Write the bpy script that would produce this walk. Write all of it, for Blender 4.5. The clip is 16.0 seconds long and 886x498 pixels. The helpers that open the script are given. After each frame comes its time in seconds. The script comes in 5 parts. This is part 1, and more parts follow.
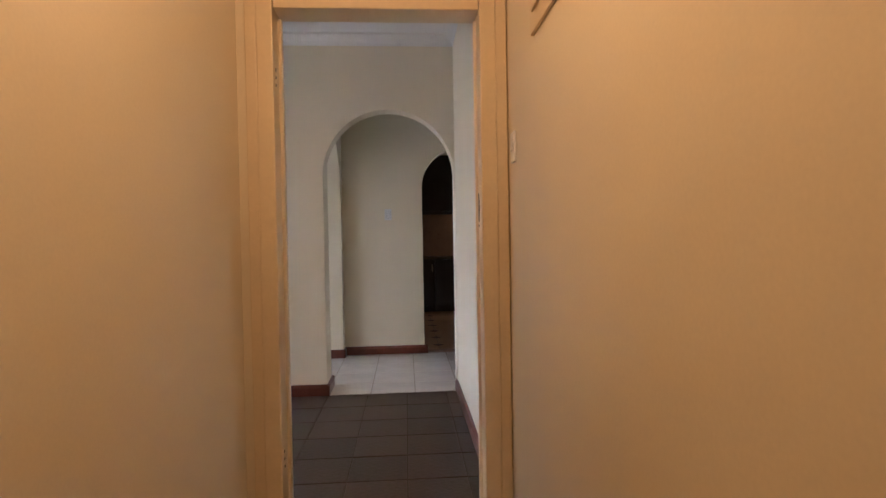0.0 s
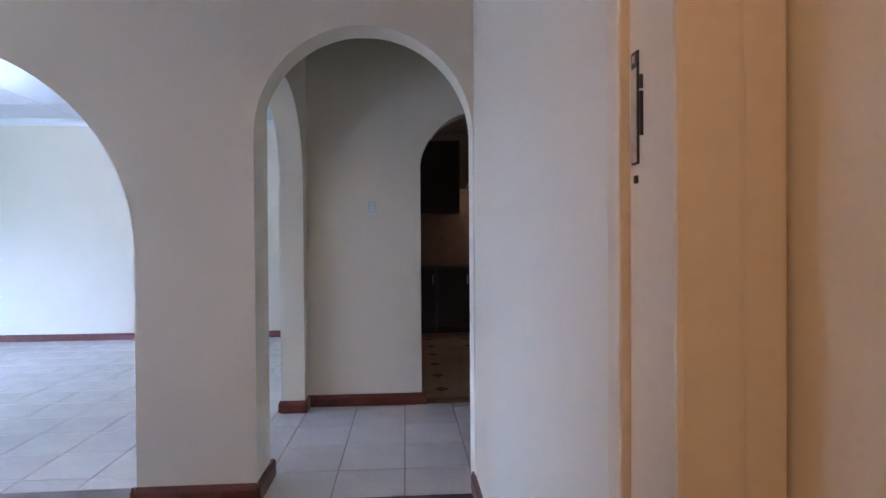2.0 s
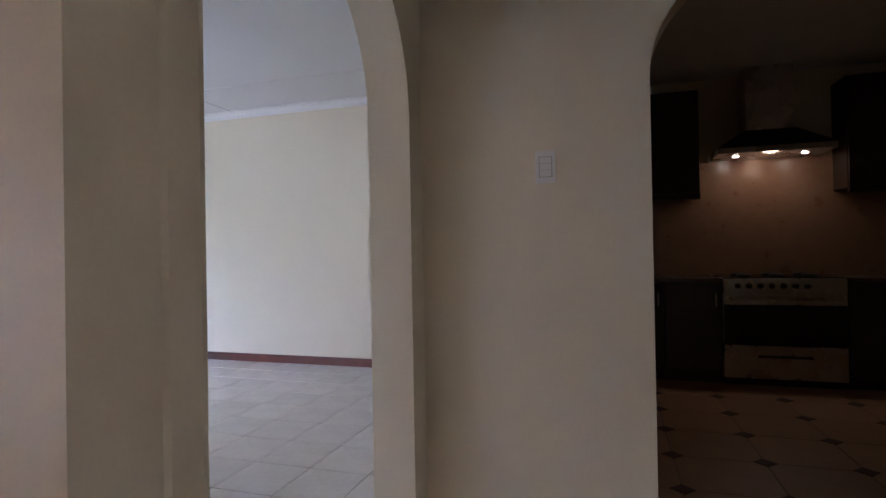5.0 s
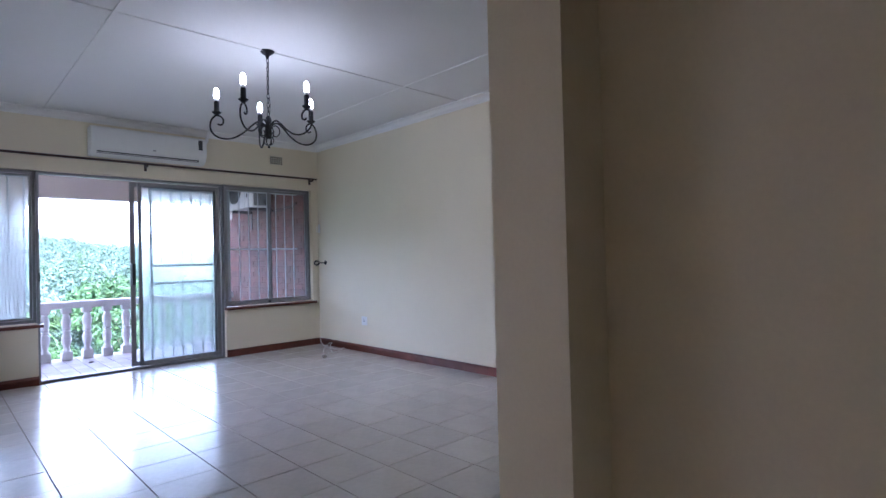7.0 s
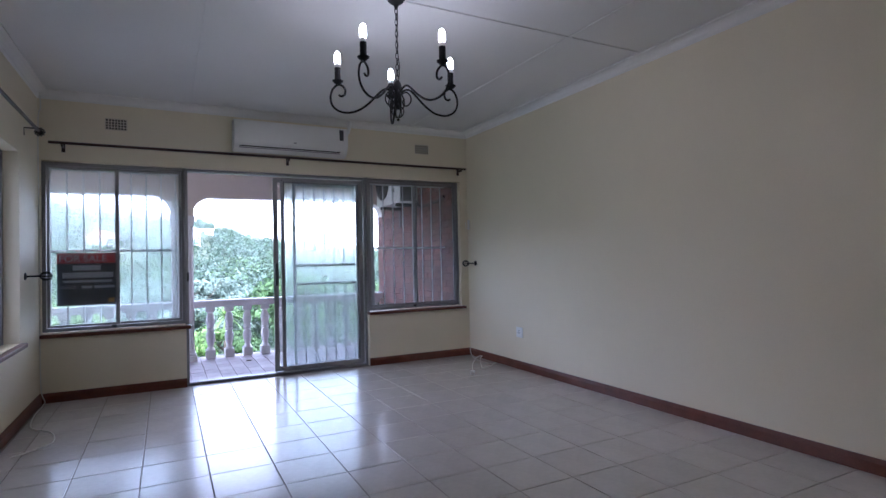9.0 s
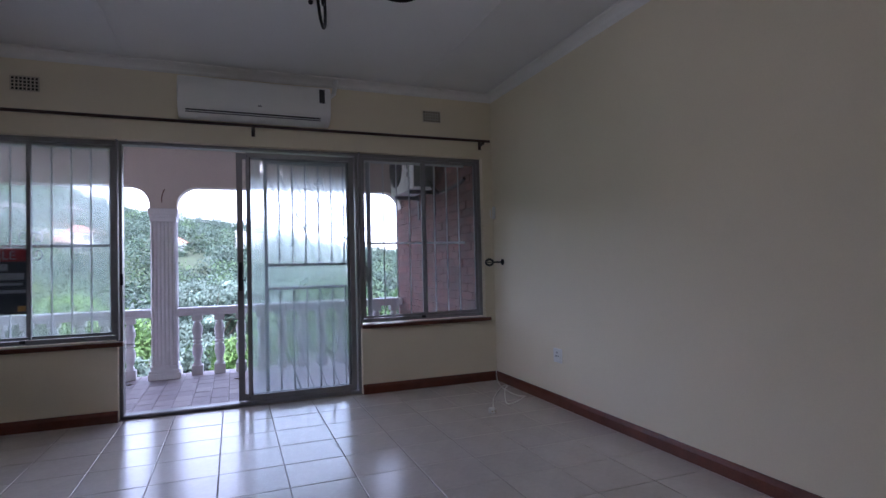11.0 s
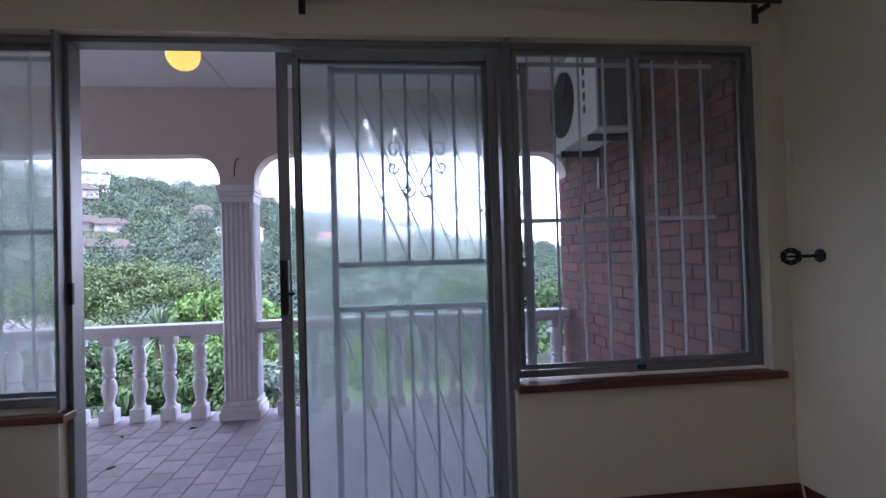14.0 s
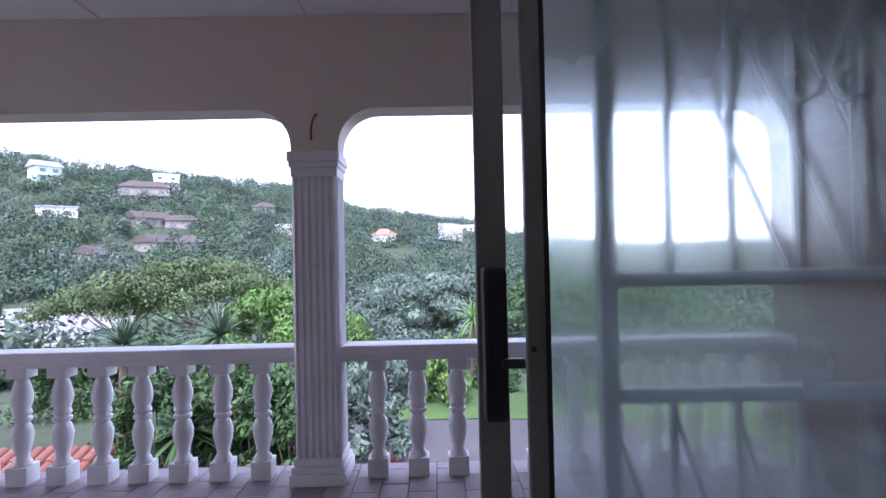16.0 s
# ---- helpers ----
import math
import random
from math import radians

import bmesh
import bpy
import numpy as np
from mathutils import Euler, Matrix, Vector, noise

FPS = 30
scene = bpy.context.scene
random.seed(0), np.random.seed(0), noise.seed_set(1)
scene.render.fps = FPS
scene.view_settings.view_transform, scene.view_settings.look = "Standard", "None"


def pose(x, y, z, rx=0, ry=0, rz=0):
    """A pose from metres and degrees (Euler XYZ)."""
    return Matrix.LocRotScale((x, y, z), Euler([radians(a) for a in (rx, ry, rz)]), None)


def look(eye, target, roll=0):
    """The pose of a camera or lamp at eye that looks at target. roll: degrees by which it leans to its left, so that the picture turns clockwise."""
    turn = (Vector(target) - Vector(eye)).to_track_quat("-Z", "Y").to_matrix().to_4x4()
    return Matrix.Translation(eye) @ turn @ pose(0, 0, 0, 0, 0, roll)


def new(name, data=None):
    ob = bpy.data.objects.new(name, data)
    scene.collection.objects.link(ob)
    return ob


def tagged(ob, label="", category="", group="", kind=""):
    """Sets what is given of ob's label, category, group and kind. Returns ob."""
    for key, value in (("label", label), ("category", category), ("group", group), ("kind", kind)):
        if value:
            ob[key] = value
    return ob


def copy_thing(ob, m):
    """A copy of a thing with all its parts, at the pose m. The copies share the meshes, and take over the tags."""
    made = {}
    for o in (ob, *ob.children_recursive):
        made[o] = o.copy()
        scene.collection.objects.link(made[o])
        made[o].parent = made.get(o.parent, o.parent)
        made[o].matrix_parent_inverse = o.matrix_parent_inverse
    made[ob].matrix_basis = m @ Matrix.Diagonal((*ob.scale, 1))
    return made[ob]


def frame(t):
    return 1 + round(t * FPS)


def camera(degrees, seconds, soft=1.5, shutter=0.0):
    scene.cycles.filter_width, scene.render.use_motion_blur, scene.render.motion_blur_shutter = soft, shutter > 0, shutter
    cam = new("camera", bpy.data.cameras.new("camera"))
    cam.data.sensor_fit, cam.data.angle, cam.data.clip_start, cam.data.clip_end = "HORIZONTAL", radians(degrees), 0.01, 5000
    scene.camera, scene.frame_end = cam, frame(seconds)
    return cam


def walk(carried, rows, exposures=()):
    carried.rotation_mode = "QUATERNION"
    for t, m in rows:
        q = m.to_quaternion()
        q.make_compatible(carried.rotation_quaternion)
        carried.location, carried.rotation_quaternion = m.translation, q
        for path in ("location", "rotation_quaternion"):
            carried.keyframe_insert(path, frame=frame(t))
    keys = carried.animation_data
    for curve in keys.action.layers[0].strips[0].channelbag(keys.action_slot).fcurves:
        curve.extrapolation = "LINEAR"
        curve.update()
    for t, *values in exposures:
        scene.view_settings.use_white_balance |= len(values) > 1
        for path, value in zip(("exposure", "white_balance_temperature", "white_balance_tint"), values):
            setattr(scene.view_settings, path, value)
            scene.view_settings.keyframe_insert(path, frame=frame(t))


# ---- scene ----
cam = camera(79.0, 16.0)
PATH = [
    (0, (0.113, -0.646, 1.205), (0.25, 1.349, 1.166), -1.0),
    (0.5, (0.109, -0.195, 1.206), (0.256, 1.8, 1.174), -0.8),
    (1, (0.107, 0.255, 1.193), (0.263, 2.249, 1.165), -0.7),
    (1.5, (0.145, 0.669, 1.18), (0.312, 2.662, 1.155), -0.5),
    (2, (0.177, 1.031, 1.19), (0.316, 3.026, 1.171), -0.4),
    (2.5, (0.177, 1.386, 1.186), (0.231, 3.386, 1.172), -0.5),
    (3, (0.161, 1.739, 1.182), (0.094, 3.738, 1.179), -0.6),
    (3.2, (0.157, 1.875, 1.181), (0.035, 3.871, 1.186), -1.0),
    (5.3, (0.155, 3.246, 1.159), (-0.573, 5.109, 1.183), -0.8),
    (5.5, (0.144, 3.367, 1.16), (-0.675, 5.191, 1.195), -0.7),
    (6, (0.087, 3.641, 1.168), (-0.887, 5.387, 1.197), -0.9),
    (6.5, (0.049, 3.901, 1.184), (-1.178, 5.48, 1.219), -1.0),
    (7, (-0.027, 4.109, 1.182), (-1.47, 5.494, 1.211), -1.4),
    (7.5, (-0.141, 4.289, 1.187), (-1.744, 5.484, 1.228), -1.5),
    (8, (-0.326, 4.457, 1.192), (-2.013, 5.532, 1.232), -1.2),
    (8.5, (-0.575, 4.615, 1.198), (-2.325, 5.582, 1.236), -1.3),
    (9, (-0.878, 4.734, 1.203), (-2.655, 5.65, 1.239), -1.2),
    (9.2, (-0.995, 4.803, 1.204), (-2.777, 5.711, 1.246), -1.1),
    (11.3, (-2.217, 5.866, 1.136), (-4.117, 6.49, 1.191), -1.4),
    (11.5, (-2.359, 5.939, 1.135), (-4.283, 6.481, 1.192), -1.4),
    (12, (-2.735, 6.064, 1.138), (-4.68, 6.526, 1.197), -1.3),
    (12.5, (-3.127, 6.177, 1.137), (-5.077, 6.622, 1.188), -1.3),
    (13, (-3.552, 6.255, 1.146), (-5.514, 6.644, 1.193), -1.4),
    (13.5, (-3.99, 6.27, 1.165), (-5.965, 6.581, 1.208), -1.6),
    (14, (-4.414, 6.214, 1.173), (-6.401, 6.437, 1.211), -1.7),
    (14.5, (-4.798, 6.091, 1.169), (-6.795, 6.205, 1.209), -1.5),
    (15, (-5.175, 5.952, 1.175), (-7.173, 6.039, 1.217), -1.5),
    (15.5, (-5.58, 5.816, 1.204), (-7.579, 5.877, 1.243), -1.3),
    (16, (-5.974, 5.698, 1.205), (-7.973, 5.722, 1.239), -1.2),
]
walk(cam, [(t, look(eye, target, roll)) for t, eye, target, roll in PATH], [(0, 5.5, 5050, 16), (1, 5.3, 4550, 18), (2, 5.4, 4300, 20), (3.2, 5.6, 4400, 24), (5.3, 4.6, 4980, 23), (6.5, 4.35, 4980, 23), (7.5, 4.0, 5000, 23), (9, 3.55, 5200, 24), (11.5, 2.82, 5350, 28), (13, 2.7, 5400, 28), (14.5, 2.6, 5450, 29), (15.5, 2.55, 5500, 29), (16, 2.2, 5500, 29)])

# ---- light and exposure ----
world = bpy.data.worlds.new("sky")
scene.world = world
world.use_nodes = True
wn = world.node_tree.nodes
sky = wn.new("ShaderNodeTexSky")
sky.sky_type = "NISHITA"
sky.sun_disc = False
sky.sun_elevation = radians(48)
sky.sun_rotation = radians(100)
sky.dust_density = 0.8
sky.air_density = 1.0
sky.ozone_density = 1.0
wn["Background"].inputs["Strength"].default_value = 0.15
cloud = wn.new("ShaderNodeHueSaturation")
cloud.inputs["Saturation"].default_value = 0.35
world.node_tree.links.new(sky.outputs[0], cloud.inputs["Color"])
world.node_tree.links.new(cloud.outputs[0], wn["Background"].inputs["Color"])
sun = new("sun", bpy.data.lights.new("sun", "SUN"))
sun.data.energy, sun.data.angle, sun.data.color = 1.2, radians(20), (1.0, 0.96, 0.9)
sun.matrix_world = look((0, 0, 30), (-24, 5, 0))


def point_lamp(name, eye, power, colour, r=0.05):
    la = bpy.data.lights.new(name, "POINT")
    la.energy, la.color, la.shadow_soft_size = power, colour, r
    ob = new(name, la)
    ob.location = eye
    return ob


# ---- materials ----
def nodes_of(name):
    m = bpy.data.materials.new(name)
    m.use_nodes = True
    return m, m.node_tree.nodes, m.node_tree.links, m.node_tree.nodes["Principled BSDF"]


def mat(name, c, rough=0.5, metal=0.0, var=0.12, scale=6.0, fine=60.0, bump=0.1, dist=0.002, rand=0.0, island=0.0, spec=0.5):
    """A surface with mottling at two scales, fine relief and, where asked, a shift of value from piece to piece."""
    m, n, l, b = nodes_of(name)
    tc = n.new("ShaderNodeTexCoord")
    big, small = n.new("ShaderNodeTexNoise"), n.new("ShaderNodeTexNoise")
    for t, s in ((big, scale), (small, fine)):
        t.inputs["Scale"].default_value = s
        t.inputs["Detail"].default_value = 5.0
        l.new(tc.outputs["Object"], t.inputs["Vector"])
    mix = n.new("ShaderNodeMath")
    mix.operation = "MULTIPLY_ADD"
    mix.inputs[1].default_value = 0.45
    l.new(small.outputs["Fac"], mix.inputs[0])
    half = n.new("ShaderNodeMath")
    half.operation = "MULTIPLY"
    half.inputs[1].default_value = 0.55
    l.new(big.outputs["Fac"], half.inputs[0])
    l.new(half.outputs[0], mix.inputs[2])
    last = mix
    if rand or island:
        add = n.new("ShaderNodeMath")
        add.operation = "MULTIPLY_ADD"
        if rand:
            src = n.new("ShaderNodeObjectInfo").outputs["Random"]
            add.inputs[1].default_value = rand
        else:
            src = n.new("ShaderNodeNewGeometry").outputs["Random Per Island"]
            add.inputs[1].default_value = island
        l.new(src, add.inputs[0])
        l.new(mix.outputs[0], add.inputs[2])
        off = n.new("ShaderNodeMath")
        off.operation = "SUBTRACT"
        off.inputs[1].default_value = (rand or island) / 2
        l.new(add.outputs[0], off.inputs[0])
        last = off
    ramp = n.new("ShaderNodeValToRGB")
    e = ramp.color_ramp.elements
    lo, hi = [max(0, v * (1 - var)) for v in c], [min(1, v * (1 + var)) for v in c]
    e[0].position, e[0].color = 0.25, (*lo, 1)
    e[1].position, e[1].color = 0.75, (*hi, 1)
    l.new(last.outputs[0], ramp.inputs["Fac"])
    l.new(ramp.outputs["Color"], b.inputs["Base Color"])
    rr = n.new("ShaderNodeMapRange")
    rr.inputs["To Min"].default_value, rr.inputs["To Max"].default_value = max(0.03, rough - 0.08), min(1, rough + 0.08)
    l.new(big.outputs["Fac"], rr.inputs["Value"])
    l.new(rr.outputs["Result"], b.inputs["Roughness"])
    b.inputs["Metallic"].default_value = metal
    b.inputs["Specular IOR Level"].default_value = spec
    if bump:
        bp = n.new("ShaderNodeBump")
        bp.inputs["Strength"].default_value, bp.inputs["Distance"].default_value = bump, dist
        l.new(small.outputs["Fac"], bp.inputs["Height"])
        l.new(bp.outputs["Normal"], b.inputs["Normal"])
    return m


def glow(name, c, strength):
    m, n, l, b = nodes_of(name)
    b.inputs["Base Color"].default_value = (*c, 1)
    b.inputs["Emission Color"].default_value = (*c, 1)
    b.inputs["Emission Strength"].default_value = strength
    return m


def glass(name, haze, tint=(0.96, 0.97, 0.97), blur=0.0, veil=0.0):
    """Window glass: clear with a mirror sheen; salt on it blurs and spreads the light that comes through,
    and a thin film of dust of uneven thickness lies over it."""
    m, n, l, b = nodes_of(name)
    n.remove(b)
    out = n["Material Output"]
    clear, gloss, film = n.new("ShaderNodeBsdfTransparent"), n.new("ShaderNodeBsdfGlossy"), n.new("ShaderNodeBsdfTranslucent")
    clear.inputs["Color"].default_value = (*tint, 1)
    gloss.inputs["Roughness"].default_value = 0.02
    film.inputs["Color"].default_value = (0.76, 0.86, 0.87, 1)
    fr = n.new("ShaderNodeFresnel")
    fr.inputs["IOR"].default_value = 1.45
    m1, m2 = n.new("ShaderNodeMixShader"), n.new("ShaderNodeMixShader")
    see = clear
    for part_of, ior, rough in ((blur, 1.08, 0.25), (veil, 1.25, 0.5)):
        if part_of:
            soft, m0 = n.new("ShaderNodeBsdfRefraction"), n.new("ShaderNodeMixShader")
            soft.inputs["IOR"].default_value, soft.inputs["Roughness"].default_value = ior, rough
            soft.inputs["Color"].default_value = (0.92, 0.97, 0.97, 1)
            m0.inputs[0].default_value = part_of
            l.new(see.outputs[0], m0.inputs[1])
            l.new(soft.outputs[0], m0.inputs[2])
            see = m0
    l.new(fr.outputs[0], m1.inputs[0])
    l.new(see.outputs[0], m1.inputs[1])
    l.new(gloss.outputs[0], m1.inputs[2])
    tc, no, mr = n.new("ShaderNodeTexCoord"), n.new("ShaderNodeTexNoise"), n.new("ShaderNodeMapRange")
    no.inputs["Scale"].default_value = 2.2
    no.inputs["Detail"].default_value = 6.0
    l.new(tc.outputs["Object"], no.inputs["Vector"])
    l.new(no.outputs["Fac"], mr.inputs["Value"])
    mr.inputs["From Min"].default_value, mr.inputs["From Max"].default_value = 0.25, 0.75
    mr.inputs["To Min"].default_value, mr.inputs["To Max"].default_value = haze * 0.6, haze * 1.4
    l.new(mr.outputs["Result"], m2.inputs[0])
    l.new(m1.outputs[0], m2.inputs[1])
    l.new(film.outputs[0], m2.inputs[2])
    l.new(m2.outputs[0], out.inputs["Surface"])
    return m


PAINT = mat("cream_wall_paint", (0.785, 0.70, 0.525), 0.55, var=0.05, scale=1.5, fine=120, bump=0.12, dist=0.0015)
CEIL = mat("white_ceiling_paint", (0.78, 0.77, 0.75), 0.7, var=0.04, scale=1.2, fine=90, bump=0.08)
TRIMW = mat("white_cornice_plaster", (0.80, 0.78, 0.74), 0.6, var=0.04)
SKIRT = mat("varnished_meranti", (0.13, 0.036, 0.02), 0.32, var=0.45, scale=9, fine=90, bump=0.12)
TILE = mat("beige_ceramic_tile", (0.64, 0.585, 0.53), 0.2, var=0.10, scale=5, fine=30, bump=0.22, dist=0.002, rand=0.22)
GROUT = mat("grey_grout", (0.27, 0.23, 0.2), 0.9, var=0.2)
SLATE = mat("dark_slate", (0.052, 0.029, 0.021), 0.38, var=0.5, scale=4, fine=40, bump=0.5, dist=0.004, rand=0.4)
SLATEG = mat("slate_joint", (0.075, 0.052, 0.044), 0.8, var=0.3)
FRAMEP = mat("cream_door_frame_enamel", (0.74, 0.62, 0.42), 0.35, var=0.06)
ALU = mat("bronzed_aluminium", (0.27, 0.26, 0.26), 0.42, 0.55, var=0.12, scale=4)
ALUD = mat("dark_aluminium", (0.07, 0.07, 0.075), 0.4, 0.5, var=0.2)
BLACK = mat("black_plastic", (0.02, 0.02, 0.022), 0.45, var=0.2)
IRON = mat("black_wrought_iron", (0.018, 0.017, 0.018), 0.45, 0.6, var=0.4, scale=20, fine=200, bump=0.3)
BARW = mat("white_bar_paint", (0.66, 0.67, 0.69), 0.5, var=0.08)
PVC = mat("white_plastic", (0.80, 0.79, 0.76), 0.35, var=0.03)
ROCKGAP = mat("grey_plastic", (0.42, 0.41, 0.39), 0.5, var=0.05)
BALUS = mat("white_masonry_paint", (0.72, 0.70, 0.72), 0.6, var=0.12, scale=7, fine=70, bump=0.35)
BEAMP = mat("pale_pink_plaster", (0.66, 0.57, 0.52), 0.7, var=0.06, scale=2, fine=60, bump=0.3)
BRICK = mat("red_face_brick", (0.15, 0.058, 0.045), 0.85, var=0.45, scale=9, fine=70, bump=0.9, dist=0.008, rand=0.42)
MORTAR = mat("grey_mortar", (0.07, 0.045, 0.042), 0.95, var=0.2, scale=20)
PAVER = mat("purple_brown_paver", (0.31, 0.255, 0.268), 0.62, var=0.25, scale=9, fine=90, bump=0.4, dist=0.003, rand=0.35)
CLEAR = glass("window_glass", 0.025)
HAZY = glass("salt_hazed_glass", 0.07, blur=0.3, veil=0.2)
HAZY2 = glass("misted_glass", 0.09, blur=0.2, veil=0.15)
BULB = glow("lit_bulb", (1.0, 0.96, 0.9), 4.0)


# ---- mesh helpers ----
def finish(name, bm, material, parent=None, smooth=None):
    bmesh.ops.recalc_face_normals(bm, faces=bm.faces)
    me = bpy.data.meshes.new(name)
    bm.to_mesh(me)
    bm.free()
    me.materials.append(material)
    if smooth is not None:
        me.shade_smooth()
        if smooth < 180:
            me.set_sharp_from_angle(angle=radians(smooth))
    ob = new(name, me)
    ob.parent = parent
    return ob


def part(name, bm, material, parent, label="", smooth=None):
    ob = finish(name, bm, material, parent, smooth)
    return tagged(ob, label) if label else ob


def thing(name, x, y, z, label, category, group="", rz=0.0):
    ob = new(name)
    ob.matrix_basis = pose(x, y, z, 0, 0, rz)
    return tagged(ob, label, category, group)


def struct(ob, label, category):
    return tagged(ob, label, category, "", "structure")


def box(bm, x0, x1, y0, y1, z0, z1, bevel=0.0):
    r = bmesh.ops.create_cube(bm, size=1.0)
    vs = r["verts"]
    bmesh.ops.scale(bm, vec=(x1 - x0, y1 - y0, z1 - z0), verts=vs)
    bmesh.ops.translate(bm, vec=((x0 + x1) / 2, (y0 + y1) / 2, (z0 + z1) / 2), verts=vs)
    if bevel:
        bmesh.ops.bevel(bm, geom=list({e for v in vs for e in v.link_edges}), offset=bevel, segments=2, affect="EDGES", profile=0.6)
    return bm


def boxed(*a, bevel=0.0):
    return box(bmesh.new(), *a, bevel=bevel)


def lathe(bm, profile, n=20, at=(0, 0, 0)):
    """A turned body from (radius, height) pairs."""
    rings = []
    for r, z in profile:
        rings.append([bm.verts.new((at[0] + r * math.cos(2 * math.pi * k / n), at[1] + r * math.sin(2 * math.pi * k / n), at[2] + z)) for k in range(n)])
    for a, b in zip(rings, rings[1:]):
        for k in range(n):
            bm.faces.new((a[k], a[(k + 1) % n], b[(k + 1) % n], b[k]))
    bm.faces.new(rings[0][::-1])
    bm.faces.new(rings[-1])
    return bm


def tube(bm, pts, r, n=8):
    """A round bar along a line of points; r may be a list."""
    pts = [Vector(p) for p in pts]
    rs = r if isinstance(r, (list, tuple)) else [r] * len(pts)
    up, rings = None, []
    for i, p in enumerate(pts):
        d = (pts[min(i + 1, len(pts) - 1)] - pts[max(i - 1, 0)]).normalized()
        if up is None:
            up = d.orthogonal().normalized()
        up = (up - d * up.dot(d)).normalized()
        side = d.cross(up)
        rings.append([bm.verts.new(p + rs[i] * (math.cos(2 * math.pi * k / n) * up + math.sin(2 * math.pi * k / n) * side)) for k in range(n)])
    for a, b in zip(rings, rings[1:]):
        for k in range(n):
            bm.faces.new((a[k], a[(k + 1) % n], b[(k + 1) % n], b[k]))
    bm.faces.new(rings[0][::-1])
    bm.faces.new(rings[-1])
    return bm


def ball(bm, at, r, seg=16):
    vs = bmesh.ops.create_uvsphere(bm, u_segments=seg, v_segments=seg // 2 + 2, radius=r)["verts"]
    bmesh.ops.translate(bm, vec=at, verts=vs)
    return bm


def wall(name, along, start, end, front, back, z0, z1, material, holes=(), round_edge=0.0):
    """A wall along "x" or "y" from start to end, between the planes front and back. holes: (a, b, sill, spring, rise);
    a rise over 0 is an arch over the spring."""
    bm = bmesh.new()

    def top(h, u):
        a, b, sill, spring, rise = h
        c, w = (a + b) / 2, (b - a) / 2
        return spring + rise * math.sqrt(max(0.0, 1 - ((u - c) / w) ** 2))

    cuts = {start, end}
    for h in holes:
        a, b, rise = h[0], h[1], h[4]
        cuts |= {a, b}
        if rise:
            cuts |= {(a + b) / 2 - (b - a) / 2 * math.cos(math.pi * k / 40) for k in range(1, 40)}
    cuts = sorted(cuts)
    cuts = [c for i, c in enumerate(cuts) if i == 0 or c - cuts[i - 1] > 1e-6]

    def v(u, w, z):
        return bm.verts.new((u, w, z) if along == "x" else (w, u, z))

    def quad(*p):
        bm.faces.new([v(*q) for q in p])

    for u0, u1 in zip(cuts, cuts[1:]):
        h = next((h for h in holes if h[0] - 1e-6 <= u0 and u1 <= h[1] + 1e-6), None)
        spans = [((z0, z0), (z1, z1))]
        if h:
            t0, t1 = top(h, u0), top(h, u1)
            spans = [((t0, t1), (z1, z1))]
            if h[2] > z0:
                spans.append(((z0, z0), (h[2], h[2])))
                quad((u0, front, h[2]), (u1, front, h[2]), (u1, back, h[2]), (u0, back, h[2]))
            quad((u0, front, t0), (u1, front, t1), (u1, back, t1), (u0, back, t0))
        for (a0, a1), (b0, b1) in spans:
            for w in (front, back):
                quad((u0, w, a0), (u1, w, a1), (u1, w, b1), (u0, w, b0))
        quad((u0, front, z1), (u1, front, z1), (u1, back, z1), (u0, back, z1))
    for h in holes:
        for u in (h[0], h[1]):
            if start + 1e-6 < u < end - 1e-6:
                quad((u, front, max(z0, h[2])), (u, back, max(z0, h[2])), (u, back, h[3]), (u, front, h[3]))
    for u in (start, end):
        quad((u, front, z0), (u, back, z0), (u, back, z1), (u, front, z1))
    bmesh.ops.remove_doubles(bm, verts=bm.verts, dist=1e-5)
    bmesh.ops.dissolve_limit(bm, angle_limit=radians(0.5), verts=bm.verts, edges=bm.edges)
    ob = finish(name, bm, material)
    if round_edge:
        bv = ob.modifiers.new("rounded", "BEVEL")
        bv.width, bv.segments, bv.limit_method, bv.angle_limit = round_edge, 4, "ANGLE", radians(40)
    return struct(ob, "smooth cream painted plaster wall", "wall")


def skirting(x0, y0, x1, y1, side, floor=0.0, h=0.085, thick=0.02):
    """A moulded wooden skirting board from one floor point to another; side: which way it stands out from the wall."""
    a, b = Vector((x0, y0, floor)), Vector((x1, y1, floor))
    d = (b - a).normalized()
    nrm = Vector((-d.y, d.x, 0)) * side
    prof = [(0, 0), (thick, 0), (thick, h - 0.025), (thick * 0.55, h - 0.006), (thick * 0.3, h), (0, h)]
    bm = bmesh.new()
    ends = [[bm.verts.new(p + nrm * o + Vector((0, 0, z))) for o, z in prof] for p in (a, b)]
    for k in range(len(prof)):
        k2 = (k + 1) % len(prof)
        bm.faces.new((ends[0][k], ends[0][k2], ends[1][k2], ends[1][k]))
    bm.faces.new(ends[0])
    bm.faces.new(ends[1][::-1])
    return struct(finish("baseboard", bm, SKIRT), "red-brown varnished wooden skirting board along the wall", "skirting board")


